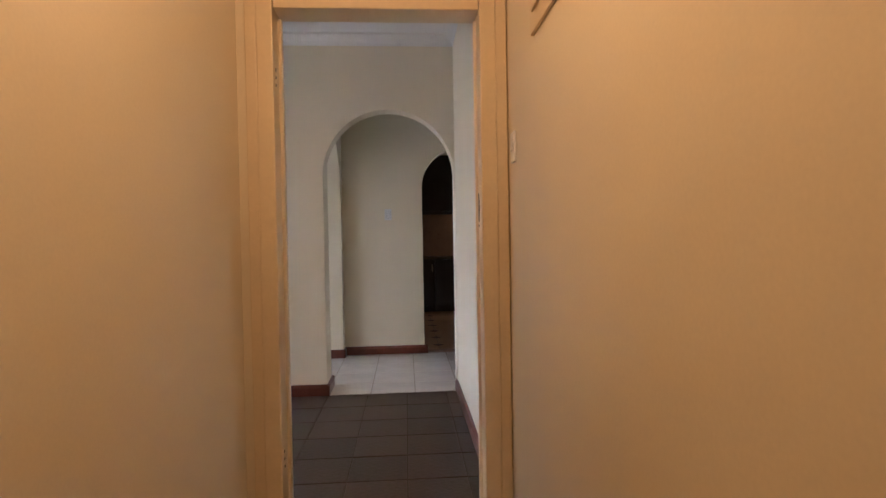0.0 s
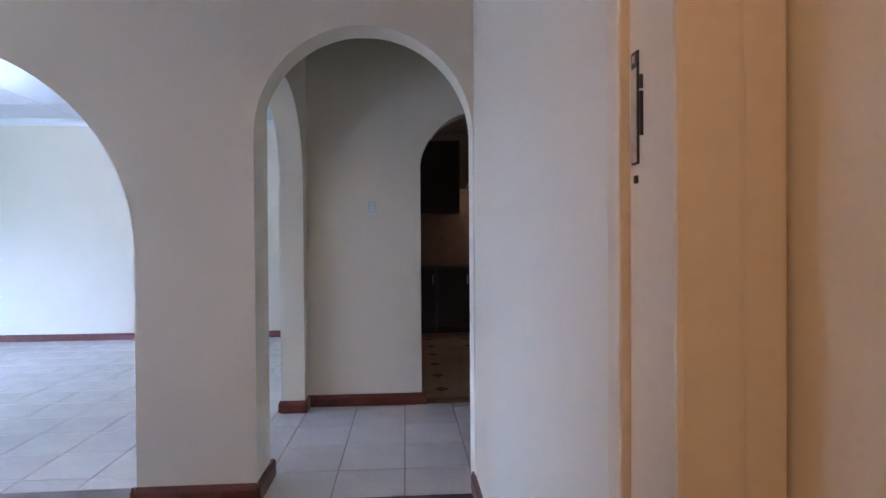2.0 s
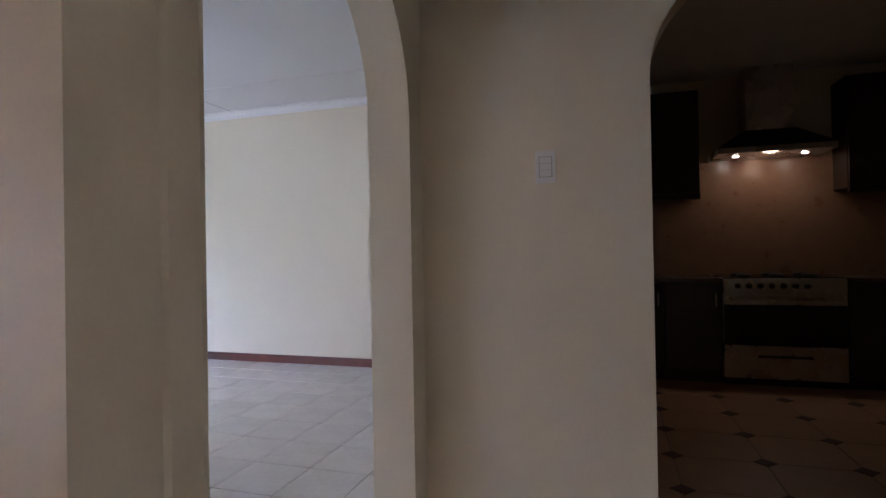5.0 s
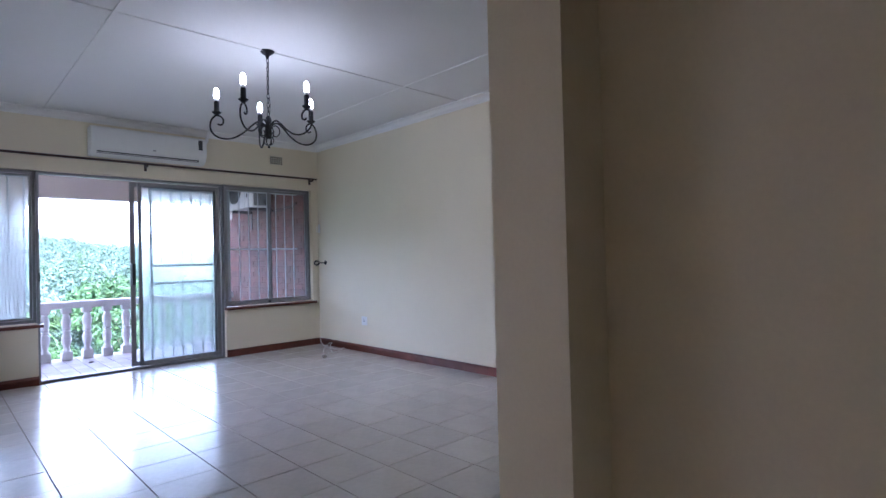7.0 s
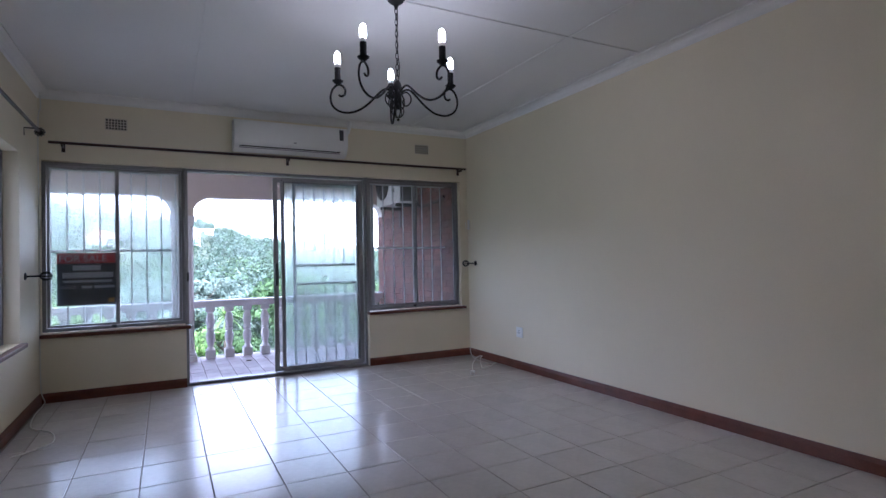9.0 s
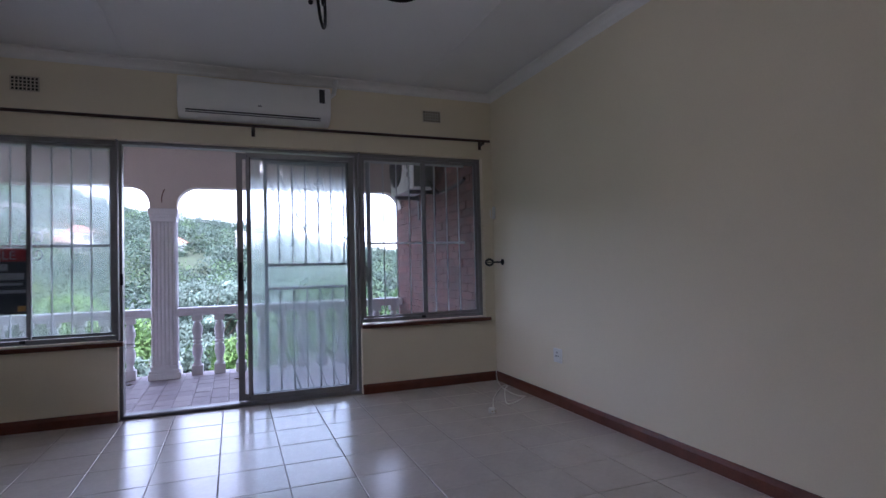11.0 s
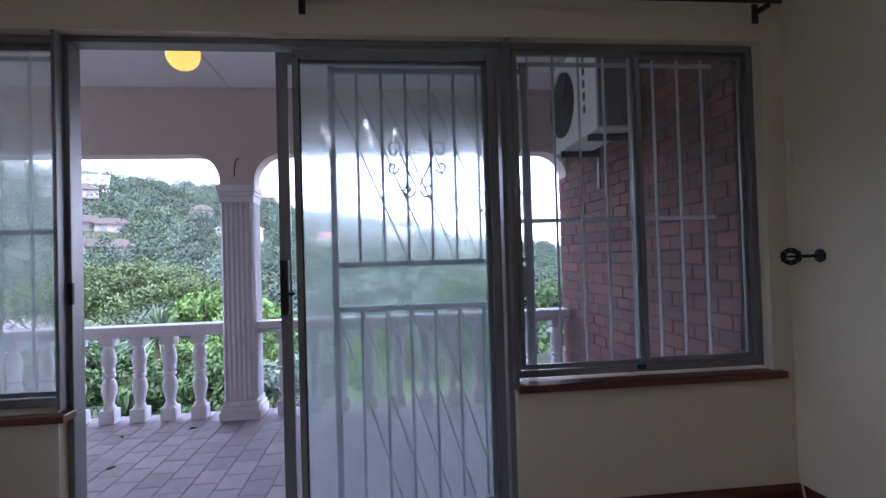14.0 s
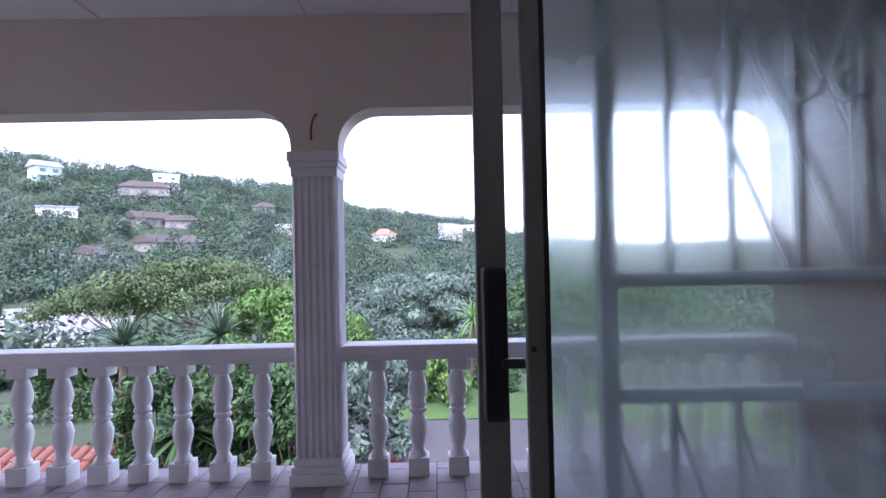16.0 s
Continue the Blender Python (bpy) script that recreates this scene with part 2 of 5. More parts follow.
def cornice(x0, y0, x1, y1, side, z, h=0.075):
    a, b = Vector((x0, y0, z)), Vector((x1, y1, z))
    d = (b - a).normalized()
    nrm = Vector((-d.y, d.x, 0)) * side
    prof = [(0, 0), (h, 0), (h, -0.012)] + [(h - h * math.sin(t) * 0.88, -0.012 - (h - 0.024) * (1 - math.cos(t))) for t in (0.4, 0.8, 1.2, 1.57)] + [(0, -h)]
    bm = bmesh.new()
    ends = [[bm.verts.new(p + nrm * o + Vector((0, 0, w))) for o, w in prof] for p in (a, b)]
    for k in range(len(prof)):
        k2 = (k + 1) % len(prof)
        bm.faces.new((ends[0][k], ends[0][k2], ends[1][k2], ends[1][k]))
    bm.faces.new(ends[0])
    bm.faces.new(ends[1][::-1])
    return struct(finish("trim", bm, TRIMW), "white coved plaster cornice under the ceiling", "cornice")


# ---- the rooms ----
H = 2.78           # ceilings
WX = -6.74         # lounge window wall, inner face
LY0, LY1 = 3.73, 8.11   # lounge side walls
# passage
wall("wall_passage_west", "y", -2.6, 1.52, -0.535, -0.65, 0, H, PAINT)
wall("wall_passage_east", "y", -2.6, 1.52, 0.535, 0.66, 0, H, PAINT)
wall("wall_passage_end", "x", -0.66, 0.66, -2.6, -2.72, 0, H, PAINT)
wall("wall_passage_door", "x", -4.3, 0.66, 1.52, 1.63, 0, H, PAINT, [(-0.44, 0.47, 0, 2.17, 0)])
# entrance hall
wall("wall_hall_east", "y", 1.63, 3.80, 0.505, 0.64, 0, H, PAINT, round_edge=0.012)
wall("wall_hall_west", "y", 1.63, 3.575, -4.2, -4.32, 0, H, PAINT, [(1.95, 3.3, 0.3, 1.45, 0)])
wall("wall_arches", "x", -6.9, 0.505, 3.575, LY0, 0, H, PAINT,
     [(-6.05, -4.5, 0.62, 2.1, 0), (-3.06, -1.06, 0, 1.17, 0.96), (-0.52, 0.5, 0, 1.70, 0.515)], round_edge=0.026)
# vestibule between hall, lounge and kitchen
wall("wall_lounge_arch", "y", LY0, 8.11, -0.545, -0.71, 0, H, PAINT, [(3.81, 4.90, 0, 1.66, 0.55)], round_edge=0.026)
bm = boxed(-0.86, -0.52, 3.725, 3.84, 0, H, bevel=0.022)
struct(finish("wall_pillar", bm, PAINT), "cream plaster pillar between two arches", "wall")
wall("wall_switch", "x", -0.546, 3.2, 5.03, 5.18, 0, H, PAINT, [(0.29, 1.19, 0, 1.745, 0.43)], round_edge=0.026)
wall("wall_vestibule_east", "y", 3.64, 5.03, 1.65, 1.75, 0, H, PAINT)
wall("wall_vestibule_south", "x", 0.64, 1.75, 3.64, 3.80, 0, H, PAINT)
# kitchen shell
wall("wall_kitchen_back", "x", -0.545, 3.2, 8.75, 8.87, 0, H, PAINT)
wall("wall_kitchen_east", "y", 5.18, 8.75, 3.1, 3.2, 0, H, PAINT)
wall("wall_kitchen_west", "y", 8.11, 8.8, -0.545, -0.65, 0, H, PAINT)
# lounge
wall("wall_lounge_north", "x", -6.9, -0.71, LY1, 8.25, 0, H, PAINT)
wall("wall_windows", "y", LY0, LY1, WX, WX - 0.17, 0, H, PAINT, [(3.745, 4.905, 0.61, 2.155, 0), (4.905, 6.79, 0, 2.155, 0), (6.79, 8.005, 0.61, 2.155, 0)])

for nm, x0, x1, y0, y1 in (("passage", -0.66, 0.66, -2.72, 1.6), ("hall", -4.32, 0.64, 1.6, 3.7), ("lounge", -6.9, -0.62, 3.7, 8.25),
                           ("vestibule", -0.62, 1.75, 3.7, 5.1), ("kitchen", -0.62, 3.2, 5.1, 8.87)):
    struct(finish("ceiling_" + nm, boxed(x0, x1, y0, y1, H, H + 0.1), CEIL), "white painted board ceiling", "ceiling")
for nm, x0, x1, y0, y1, m in (("passage", -0.66, 0.66, -2.72, 1.6, GROUT), ("hall", -4.32, 0.64, 1.6, 3.575, SLATEG), ("lounge", -6.9, -0.62, 3.575, 8.25, GROUT),
                              ("vestibule", -0.62, 1.75, 3.575, 5.03, GROUT), ("kitchen", -0.62, 3.2, 5.03, 8.87, GROUT)):
    struct(finish("floor_" + nm, boxed(x0, x1, y0, y1, -0.12, -0.004), m), "tiled floor with grey joints" if m is GROUT else "dark slate tiled floor", "floor")
for c in ((-6.74, LY1, -0.71, LY1, -1), (-6.74, LY0, -0.86, LY0, 1), (WX, LY0, WX, LY1, -1), (-0.71, LY0, -0.71, LY1, 1),
          (-4.2, 3.575, 0.505, 3.575, -1), (0.505, 1.66, 0.505, 3.575, 1), (-4.2, 1.66, 0.505, 1.66, 1), (-0.545, 5.03, 1.65, 5.03, -1), (-0.545, 3.84, -0.545, 5.03, -1), (-0.52, 3.77, 1.65, 3.77, 1)):
    cornice(*c, H)
for s in ((WX, LY1, -0.71, LY1, -1), (-6.72, LY0, -3.06, LY0, 1), (WX, LY0, WX, 4.905, -1), (WX, 6.79, WX, LY1, -1), (-0.71, 4.9, -0.71, LY1, 1),
          (-1.08, 3.575, -0.5, 3.575, -1), (-0.52, 3.555, -0.52, 3.86, -1), (-1.06, 3.555, -1.06, 3.77, 1), (-0.88, 3.84, -0.5, 3.84, 1),
          (0.505, 1.65, 0.505, 3.62, 1), (-0.71, 4.90, -0.525, 4.90, -1), (-0.545, 4.88, -0.545, 5.03, -1), (-0.545, 5.03, 0.325, 5.03, -1),
          (-4.2, 3.575, -3.06, 3.575, -1), (-4.2, 1.63, -0.5, 1.63, 1)):
    skirting(*s)


# ---- floors of separate tiles ----
def tile_mesh(name, sx, sy, thick, chamfer, material):
    bm = bmesh.new()
    lo = [bm.verts.new((x * sx / 2, y * sy / 2, -thick)) for x, y in ((-1, -1), (1, -1), (1, 1), (-1, 1))]
    mid = [bm.verts.new((x * sx / 2, y * sy / 2, -chamfer)) for x, y in ((-1, -1), (1, -1), (1, 1), (-1, 1))]
    hi = [bm.verts.new((x * (sx / 2 - chamfer), y * (sy / 2 - chamfer), 0)) for x, y in ((-1, -1), (1, -1), (1, 1), (-1, 1))]
    for k in range(4):
        j = (k + 1) % 4
        bm.faces.new((lo[k], lo[j], mid[j], mid[k]))
        bm.faces.new((mid[k], mid[j], hi[j], hi[k]))
    bm.faces.new(hi)
    bmesh.ops.recalc_face_normals(bm, faces=bm.faces)
    me = bpy.data.meshes.new(name)
    bm.to_mesh(me)
    bm.free()
    me.materials.append(material)
    return me


def lay(floor, name, x0, x1, y0, y1, ox, oy, px, py, gap, z, material, chamfer=0.002, thick=0.012):
    """Tiles on a grid through (ox, oy), cut at the room's edges."""
    whole = {}
    i = math.floor((x0 - ox) / px)
    while ox + i * px < x1:
        j = math.floor((y0 - oy) / py)
        while oy + j * py < y1:
            a, b = max(x0, ox + i * px + gap / 2), min(x1, ox + (i + 1) * px - gap / 2)
            c, d = max(y0, oy + j * py + gap / 2), min(y1, oy + (j + 1) * py - gap / 2)
            if b - a > 0.02 and d - c > 0.02:
                key = (round(b - a, 3), round(d - c, 3))
                if key not in whole:
                    whole[key] = tile_mesh(name, key[0], key[1], thick, chamfer, material)
                t = new(name, whole[key])
                t.location = ((a + b) / 2, (c + d) / 2, z + 0.0012 * (random.random() - 0.5))
                t.rotation_euler = (radians(random.uniform(-0.12, 0.12)), radians(random.uniform(-0.12, 0.12)), 0)
                t.parent = bpy.data.objects[floor]
            j += 1
        i += 1

# ---- window wall: frames, glass, sill ----
def frame_bars(parent, material, y0, y1, z0, z1, x, w, d, name="frame"):
    """Four mitred-looking bars round an opening in the plane x."""
    for nm, b in ((name, (x - d, x, y0, y1, z0, z0 + w)), (name, (x - d, x, y0, y1, z1 - w, z1)),
                  (name, (x - d, x, y0, y0 + w, z0 + w, z1 - w)), (name, (x - d, x, y1 - w, y1, z0 + w, z1 - w))):
        part(nm, boxed(*b, bevel=0.003), material, parent)


def pane(parent, y0, y1, z0, z1, x, material, label):
    ob = part("pane", boxed(x - 0.005, x, y0, y1, z0, z1), material, parent, label)
    ob.visible_shadow = False
    return ob


def window(y0, y1, z0, z1, ym, label, hz):
    w = thing("window_1", WX - 0.06, 0, 0, label, "window")
    w["kind"] = "structure"
    frame_bars(w, ALU, y0, y1, z0, z1, 0, 0.032, 0.05)
    frame_bars(w, ALU, y0 + 0.035, ym + 0.018, z0 + 0.035, z1 - 0.035, -0.004, 0.022, 0.022, "sash")
    frame_bars(w, ALU, ym - 0.018, y1 - 0.035, z0 + 0.035, z1 - 0.035, -0.028, 0.022, 0.02, "sash")
    pane(w, y0 + 0.05, ym, z0 + 0.05, z1 - 0.05, -0.012, hz, "hazed glass pane")
    pane(w, ym, y1 - 0.05, z0 + 0.05, z1 - 0.05, -0.036, hz, "hazed glass pane")
    part("catch", boxed(0, 0.012, ym - 0.05, ym - 0.01, z0 + 0.012, z0 + 0.035, bevel=0.003), BLACK, w)
    sill = boxed(WX - 0.05, WX + 0.045, y0 - 0.005, y1 + 0.042, z0 - 0.045, z0 - 0.012, bevel=0.006)
    struct(finish("window_sill", sill, SKIRT), "dark varnished wooden window sill board", "window sill")
    return w


window(3.745, 4.905, 0.615, 2.155, 4.325, "aluminium sliding window with two salt-hazed panes", HAZY2)
window(6.79, 8.005, 0.625, 2.155, 7.42, "aluminium sliding window facing the brick wall", CLEAR)

door = thing("door_1", WX - 0.06, 0, 0, "half-open aluminium sliding glass door to the balcony", "sliding door")
door["kind"] = "structure"
frame_bars(door, ALU, 4.905, 6.79, 0.0, 2.155, 0, 0.026, 0.09)
for y in (4.905, 6.79):
    part("mullion", boxed(-0.108, 0.063, y - 0.008, y + 0.008, 0.612, 2.153, bevel=0.003), ALU, door, "aluminium mullion")
part("track", boxed(-0.1, 0.012, 4.932, 6.763, 0.002, 0.022, bevel=0.003), ALU, door)
# the open leaf, slid behind the closed one
part("leaf_stile", boxed(-0.075, -0.05, 5.762, 5.812, 0.03, 2.115, bevel=0.003), ALU, door)
part("leaf_stile", boxed(-0.075, -0.05, 6.69, 6.745, 0.03, 2.115, bevel=0.003), ALU, door)
part("leaf_rail", boxed(-0.075, -0.05, 5.812, 6.69, 0.03, 0.085, bevel=0.003), ALU, door)
part("leaf_rail", boxed(-0.075, -0.05, 5.812, 6.69, 2.065, 2.115, bevel=0.003), ALU, door)
part("leaf_stile", boxed(-0.04, -0.015, 5.838, 5.87, 0.03, 2.115, bevel=0.003), ALU, door)
part("leaf_stile", boxed(-0.04, -0.015, 6.71, 6.752, 0.03, 2.115, bevel=0.003), ALU, door)
part("leaf_rail", boxed(-0.04, -0.015, 5.87, 6.71, 0.03, 0.08, bevel=0.003), ALU, door)
part("leaf_rail", boxed(-0.04, -0.015, 5.87, 6.71, 2.075, 2.115, bevel=0.003), ALU, door)
pane(door, 5.808, 6.71, 0.08, 2.07, -0.06, CLEAR, "clear glass pane")
pane(door, 5.865, 6.73, 0.075, 2.08, -0.025, HAZY, "salt-hazed glass pane")
part("gasket", boxed(-0.0148, -0.013, 5.866, 5.874, 0.08, 2.075), BLACK, door)
for z in (0.06, 1.06, 2.085):
    part("corner_key", boxed(-0.0148, -0.012, 5.843, 5.851, z - 0.004, z + 0.004, bevel=0.001), BLACK, door)
grip = part("handle", boxed(-0.05, 0.0, 5.768, 5.806, 0.95, 1.19, bevel=0.008), BLACK, door, "black plastic pull handle")
part("lever", boxed(0.0, 0.014, 5.795, 5.83, 1.035, 1.05, bevel=0.004), BLACK, grip)
part("handle", boxed(-0.015, 0.004, 4.915, 4.935, 1.03, 1.12, bevel=0.004), BLACK, door, "black latch keeper")

# ---- balcony ----
BZ = -0.18
struct(finish("floor_balcony", boxed(-9.68, WX - 0.17, -1.5, 7.97, BZ - 0.25, BZ - 0.006), mat("dark_paver_joint", (0.17, 0.14, 0.145), 0.95, var=0.2)), "purple-brown clay paved balcony floor", "floor")
struct(finish("ceiling_balcony", boxed(-9.7, WX - 0.17, -1.5, 8.3, 2.76, 2.86), CEIL), "white balcony ceiling boards", "ceiling")
struct(finish("wall_house_outside", boxed(-6.91, -6.905, -1.5, 3.57, -3, 2.76), BEAMP), "plastered outer house wall", "wall")
struct(finish("door_threshold", boxed(-6.97, -6.83, 4.905, 6.79, BZ - 0.02, 0.0, bevel=0.004), MORTAR), "cement threshold step", "step")


def beam(y0, y1, x0, x1, zb, zt, r):
    """A flat-topped arch between two columns with rounded corners."""
    bm = bmesh.new()
    prof = [(y0, zt), (y0, zb - r)]
    prof += [(y0 + r * (1 - math.cos(t)), zb - r + r * math.sin(t)) for t in [math.pi / 2 * k / 12 for k in range(1, 13)]]
    prof += [(y1 - r * (1 - math.cos(t)), zb - r + r * math.sin(t)) for t in [math.pi / 2 * k / 12 for k in range(12, -1, -1)]]
    prof += [(y1, zt)]
    top = [(y, zt) for y, z in prof]
    fr = [[bm.verts.new((x, y, z)) for y, z in prof] for x in (x0, x1)]
    tp = [[bm.verts.new((x, y, z)) for y, z in top] for x in (x0, x1)]
    for k in range(1, len(prof) - 2):
        bm.faces.new((fr[0][k], fr[0][k + 1], fr[1][k + 1], fr[1][k]))
        for s in (0, 1):
            bm.faces.new((fr[s][k], fr[s][k + 1], tp[s][k + 1], tp[s][k]))
    bmesh.ops.remove_doubles(bm, verts=bm.verts, dist=1e-5)
    return struct(finish("beam", bm, BEAMP), "pale plaster balcony beam with rounded arch corners", "beam")


for y in (3.61, 4.9, 6.19, 7.48):
    struct(finish("ceiling_joint", boxed(-9.36, WX - 0.172, y - 0.006, y + 0.006, 2.755, 2.762), BEAMP), "thin joint between the balcony ceiling boards", "trim")
# slab added out of view to cut the daylight through the side window
struct(finish("roof_eave", boxed(-6.9, -4.35, 2.75, 3.57, 2.2, 2.3), BEAMP), "plain added slab cutting the daylight at the side window", "eave")

COLS = (4.94, 1.30)
beam(5.09, 7.97, -9.58, -9.36, 2.165, 2.76, 0.24)
beam(1.45, 4.79, -9.58, -9.36, 2.165, 2.76, 0.24)
beam(-1.5, 1.15, -9.58, -9.36, 2.165, 2.76, 0.24)


def column(y):
    c = thing("balcony_column", -9.47, y, BZ, "white fluted square masonry column on the balcony", "column", "balcony columns")
    bm = bmesh.new()
    w, hgt = 0.142, 1.92
    out, n = [], 6
    for s in range(4):
        a = s * math.pi / 2
        for k in range(n):
            for f, dep in ((0.06, 0), (0.16, 0), (0.3, 0.013), (0.5, 0.017), (0.7, 0.013), (0.84, 0)):
                u = -w * 0.9 + 1.8 * w * (k + f) / n
                v = w - dep
                out.append((u * math.cos(a) + v * math.sin(a), u * math.sin(a) - v * math.cos(a)))
    rings = [[bm.verts.new((x, y2, z)) for x, y2 in out] for z in (0.16, hgt)]
    m = len(out)
    for k in range(m):
        bm.faces.new((rings[0][k], rings[0][(k + 1) % m], rings[1][(k + 1) % m], rings[1][k]))
    part("shaft", bm, BALUS, c)
    base = bmesh.new()
    for h0, h1, o in ((0, 0.075, 0.035), (0.075, 0.115, 0.022), (0.115, 0.165, 0.008)):
        box(base, -w - o, w + o, -w - o, w + o, h0, h1, bevel=0.009)
    part("base", base, BALUS, c)
    cap = bmesh.new()
    for h0, h1, o in ((hgt - 0.01, hgt + 0.05, 0.004), (hgt + 0.05, hgt + 0.085, 0.014), (hgt + 0.085, hgt + 0.15, 0.022)):
        box(cap, -w - o, w + o, -w - o, w + o, h0, h1, bevel=0.008)
    part("capital", cap, BALUS, c)
    part("neck", boxed(-0.11, 0.11, -0.15, 0.15, hgt + 0.15, 2.94), BEAMP, c)
    hk = bmesh.new()
    tube(hk, [(0.115, 0.02, 2.3), (0.15, 0.02, 2.3), (0.165, 0.005, 2.26), (0.15, -0.01, 2.2), (0.135, -0.012, 2.14)], 0.006, 6)
    part("hook", hk, SKIRT, c, "rusty iron hook")
    return c


for y in COLS:
    column(y)


def baluster():
    b = thing("baluster", -9.47, 0, BZ, "white turned masonry baluster under the rail", "baluster", "balcony balusters")
    prof = [(0.045, 0.115), (0.058, 0.125), (0.05, 0.145), (0.037, 0.165), (0.046, 0.21), (0.060, 0.27), (0.064, 0.32), (0.052, 0.365), (0.038, 0.39),
            (0.055, 0.40), (0.057, 0.418), (0.042, 0.43), (0.055, 0.445), (0.053, 0.46), (0.046, 0.475), (0.060, 0.52), (0.063, 0.56), (0.05, 0.62), (0.036, 0.665), (0.05, 0.68)]
    part("shaft", lathe(bmesh.new(), prof, 20), BALUS, b, smooth=50)
    part("foot", boxed(-0.065, 0.065, -0.065, 0.065, 0, 0.12, bevel=0.006), BALUS, b)
    part("head", boxed(-0.06, 0.06, -0.06, 0.06, 0.675, 0.75, bevel=0.006), BALUS, b)
    return b


first = baluster()
ys = [5.30 + 0.256 * k for k in range(11)] + [4.556 - 0.256 * k for k in range(13)] + [1.04 - 0.256 * k for k in range(10)]
first.matrix_basis = pose(-9.47, ys[0], BZ)
for y in ys[1:]:
    copy_thing(first, pose(-9.47, y, BZ, 0, 0, random.uniform(-3, 3)))
for y0, y1 in ((5.08, 7.97), (1.44, 4.80), (-1.5, 1.16)):
    rail = thing("balcony_rail", -9.47, 0, 0, "white moulded masonry handrail on the balusters", "handrail", "balcony rails")
    part("rail", boxed(-0.10, 0.10, y0, y1, 0.592, 0.665, bevel=0.012), BALUS, rail)
    part("moulding", boxed(-0.085, 0.085, y0, y1, 0.565, 0.594, bevel=0.006), BALUS, rail)

# globe lamp
gl = thing("globe_lamp", -8.0, 4.975, 2.76, "lit yellow round glass globe lamp under the balcony ceiling", "ceiling lamp")
part("rose", lathe(bmesh.new(), [(0.07, 0), (0.07, -0.02), (0.03, -0.05), (0.022, -0.12)], 20), PVC, gl, smooth=40)
GLOBE = glow("lit_yellow_glass", (1.0, 0.70, 0.12), 0.16)
gb = part("globe", ball(bmesh.new(), (0, 0, -0.222), 0.105, 24), GLOBE, gl, smooth=180)

# ---- brick side wall of the balcony: mortar body now, bricks at the end ----
struct(finish("wall_brick", boxed(-9.6, -6.91, 7.985, 8.25, -3.0, 2.9), MORTAR), "red face brick wall beside the balcony", "wall")

# ---- ground and hill ----
def ridge(a):
    """Height of the far hill's crest by bearing (degrees, 0 straight out, minus to the south)."""
    pts = ((-180, 14), (-75, 40), (-40, 57), (-16, 47), (-8, 35), (2, 28), (8, 18), (20, 10), (50, 8), (180, 14))
    for (a0, h0), (a1, h1) in zip(pts, pts[1:]):
        if a0 <= a <= a1:
            t = (a - a0) / (a1 - a0)
            return h0 + (h1 - h0) * (t * t * (3 - 2 * t) * 0.5 + t * 0.5)
    return 10


def terrain(r, a):
    base = -3.1 - 4.5 * min(1, max(0, (r - 16) / 45))
    t = min(1, max(0, (r - 70) / 240))
    up = ridge(a) * (0.35 * t + 0.65 * t * t * (3 - 2 * t))
    far = max(0, (r - 310) / 900)
    x, y = -r * math.cos(radians(a)), r * math.sin(radians(a))
    rough = noise.noise(Vector((x * 0.02, y * 0.02, 0))) * (2.5 if r > 70 else 0.3)
    return base + max(up * (1 - min(1, far)), 0) + rough * min(1, r / 40)


def at(a, r):
    """A place on the ground by bearing and distance from the lounge door."""
    return Vector((-7 - r * math.cos(radians(a)), 5.8 + r * math.sin(radians(a)), terrain(r, a)))


GRASS = mat("dry_grass_and_earth", (0.05, 0.068, 0.034), 0.95, var=0.5, scale=0.25, fine=4, bump=0.3)
bm = bmesh.new()
rs = [2, 6, 10, 14, 18, 24, 30, 40, 52, 66, 80] + [80 + 11 * k for k in range(1, 22)] + [330, 370, 430, 520, 700, 1000, 1600, 2600]
ring = []
AN = 120
for r in rs:
    ring.append([bm.verts.new(at(-180 + 360 * k / AN, r)) for k in range(AN)])
for a, b in zip(ring, ring[1:]):
    for k in range(AN):
        bm.faces.new((a[k], a[(k + 1) % AN], b[(k + 1) % AN], b[k]))
bm.faces.new(ring[0][::-1])
struct(finish("ground", bm, GRASS, smooth=180), "overgrown grassy ground rising to a hill", "ground")

# side window of the lounge, seen edge on
sw = thing("window_2", 0, LY0 - 0.1, 0, "aluminium side window with wooden sill", "window")
sw["kind"] = "structure"
for b in ((-6.05, -4.5, -0.05, 0, 0.62, 0.66), (-6.05, -4.5, -0.05, 0, 2.06, 2.10), (-6.05, -6.01, -0.05, 0, 0.66, 2.06), (-4.54, -4.5, -0.05, 0, 0.66, 2.06), (-5.27, -5.23, -0.05, 0, 0.66, 2.06)):
    part("frame", boxed(*b, bevel=0.003), ALU, sw)
pn = part("pane", boxed(-6.02, -4.52, -0.03, -0.025, 0.65, 2.07), CLEAR, sw, "clear glass pane")
pn.visible_shadow = False
struct(finish("window_sill", boxed(-6.08, -4.47, LY0 - 0.09, LY0 + 0.045, 0.585, 0.618, bevel=0.006), SKIRT), "dark varnished wooden window sill board", "window sill")

# ---- lamps of the place ----
point_lamp("passage_light", (-0.12, 0.15, 2.25), 0.42, (1.0, 0.55, 0.22), 0.14)

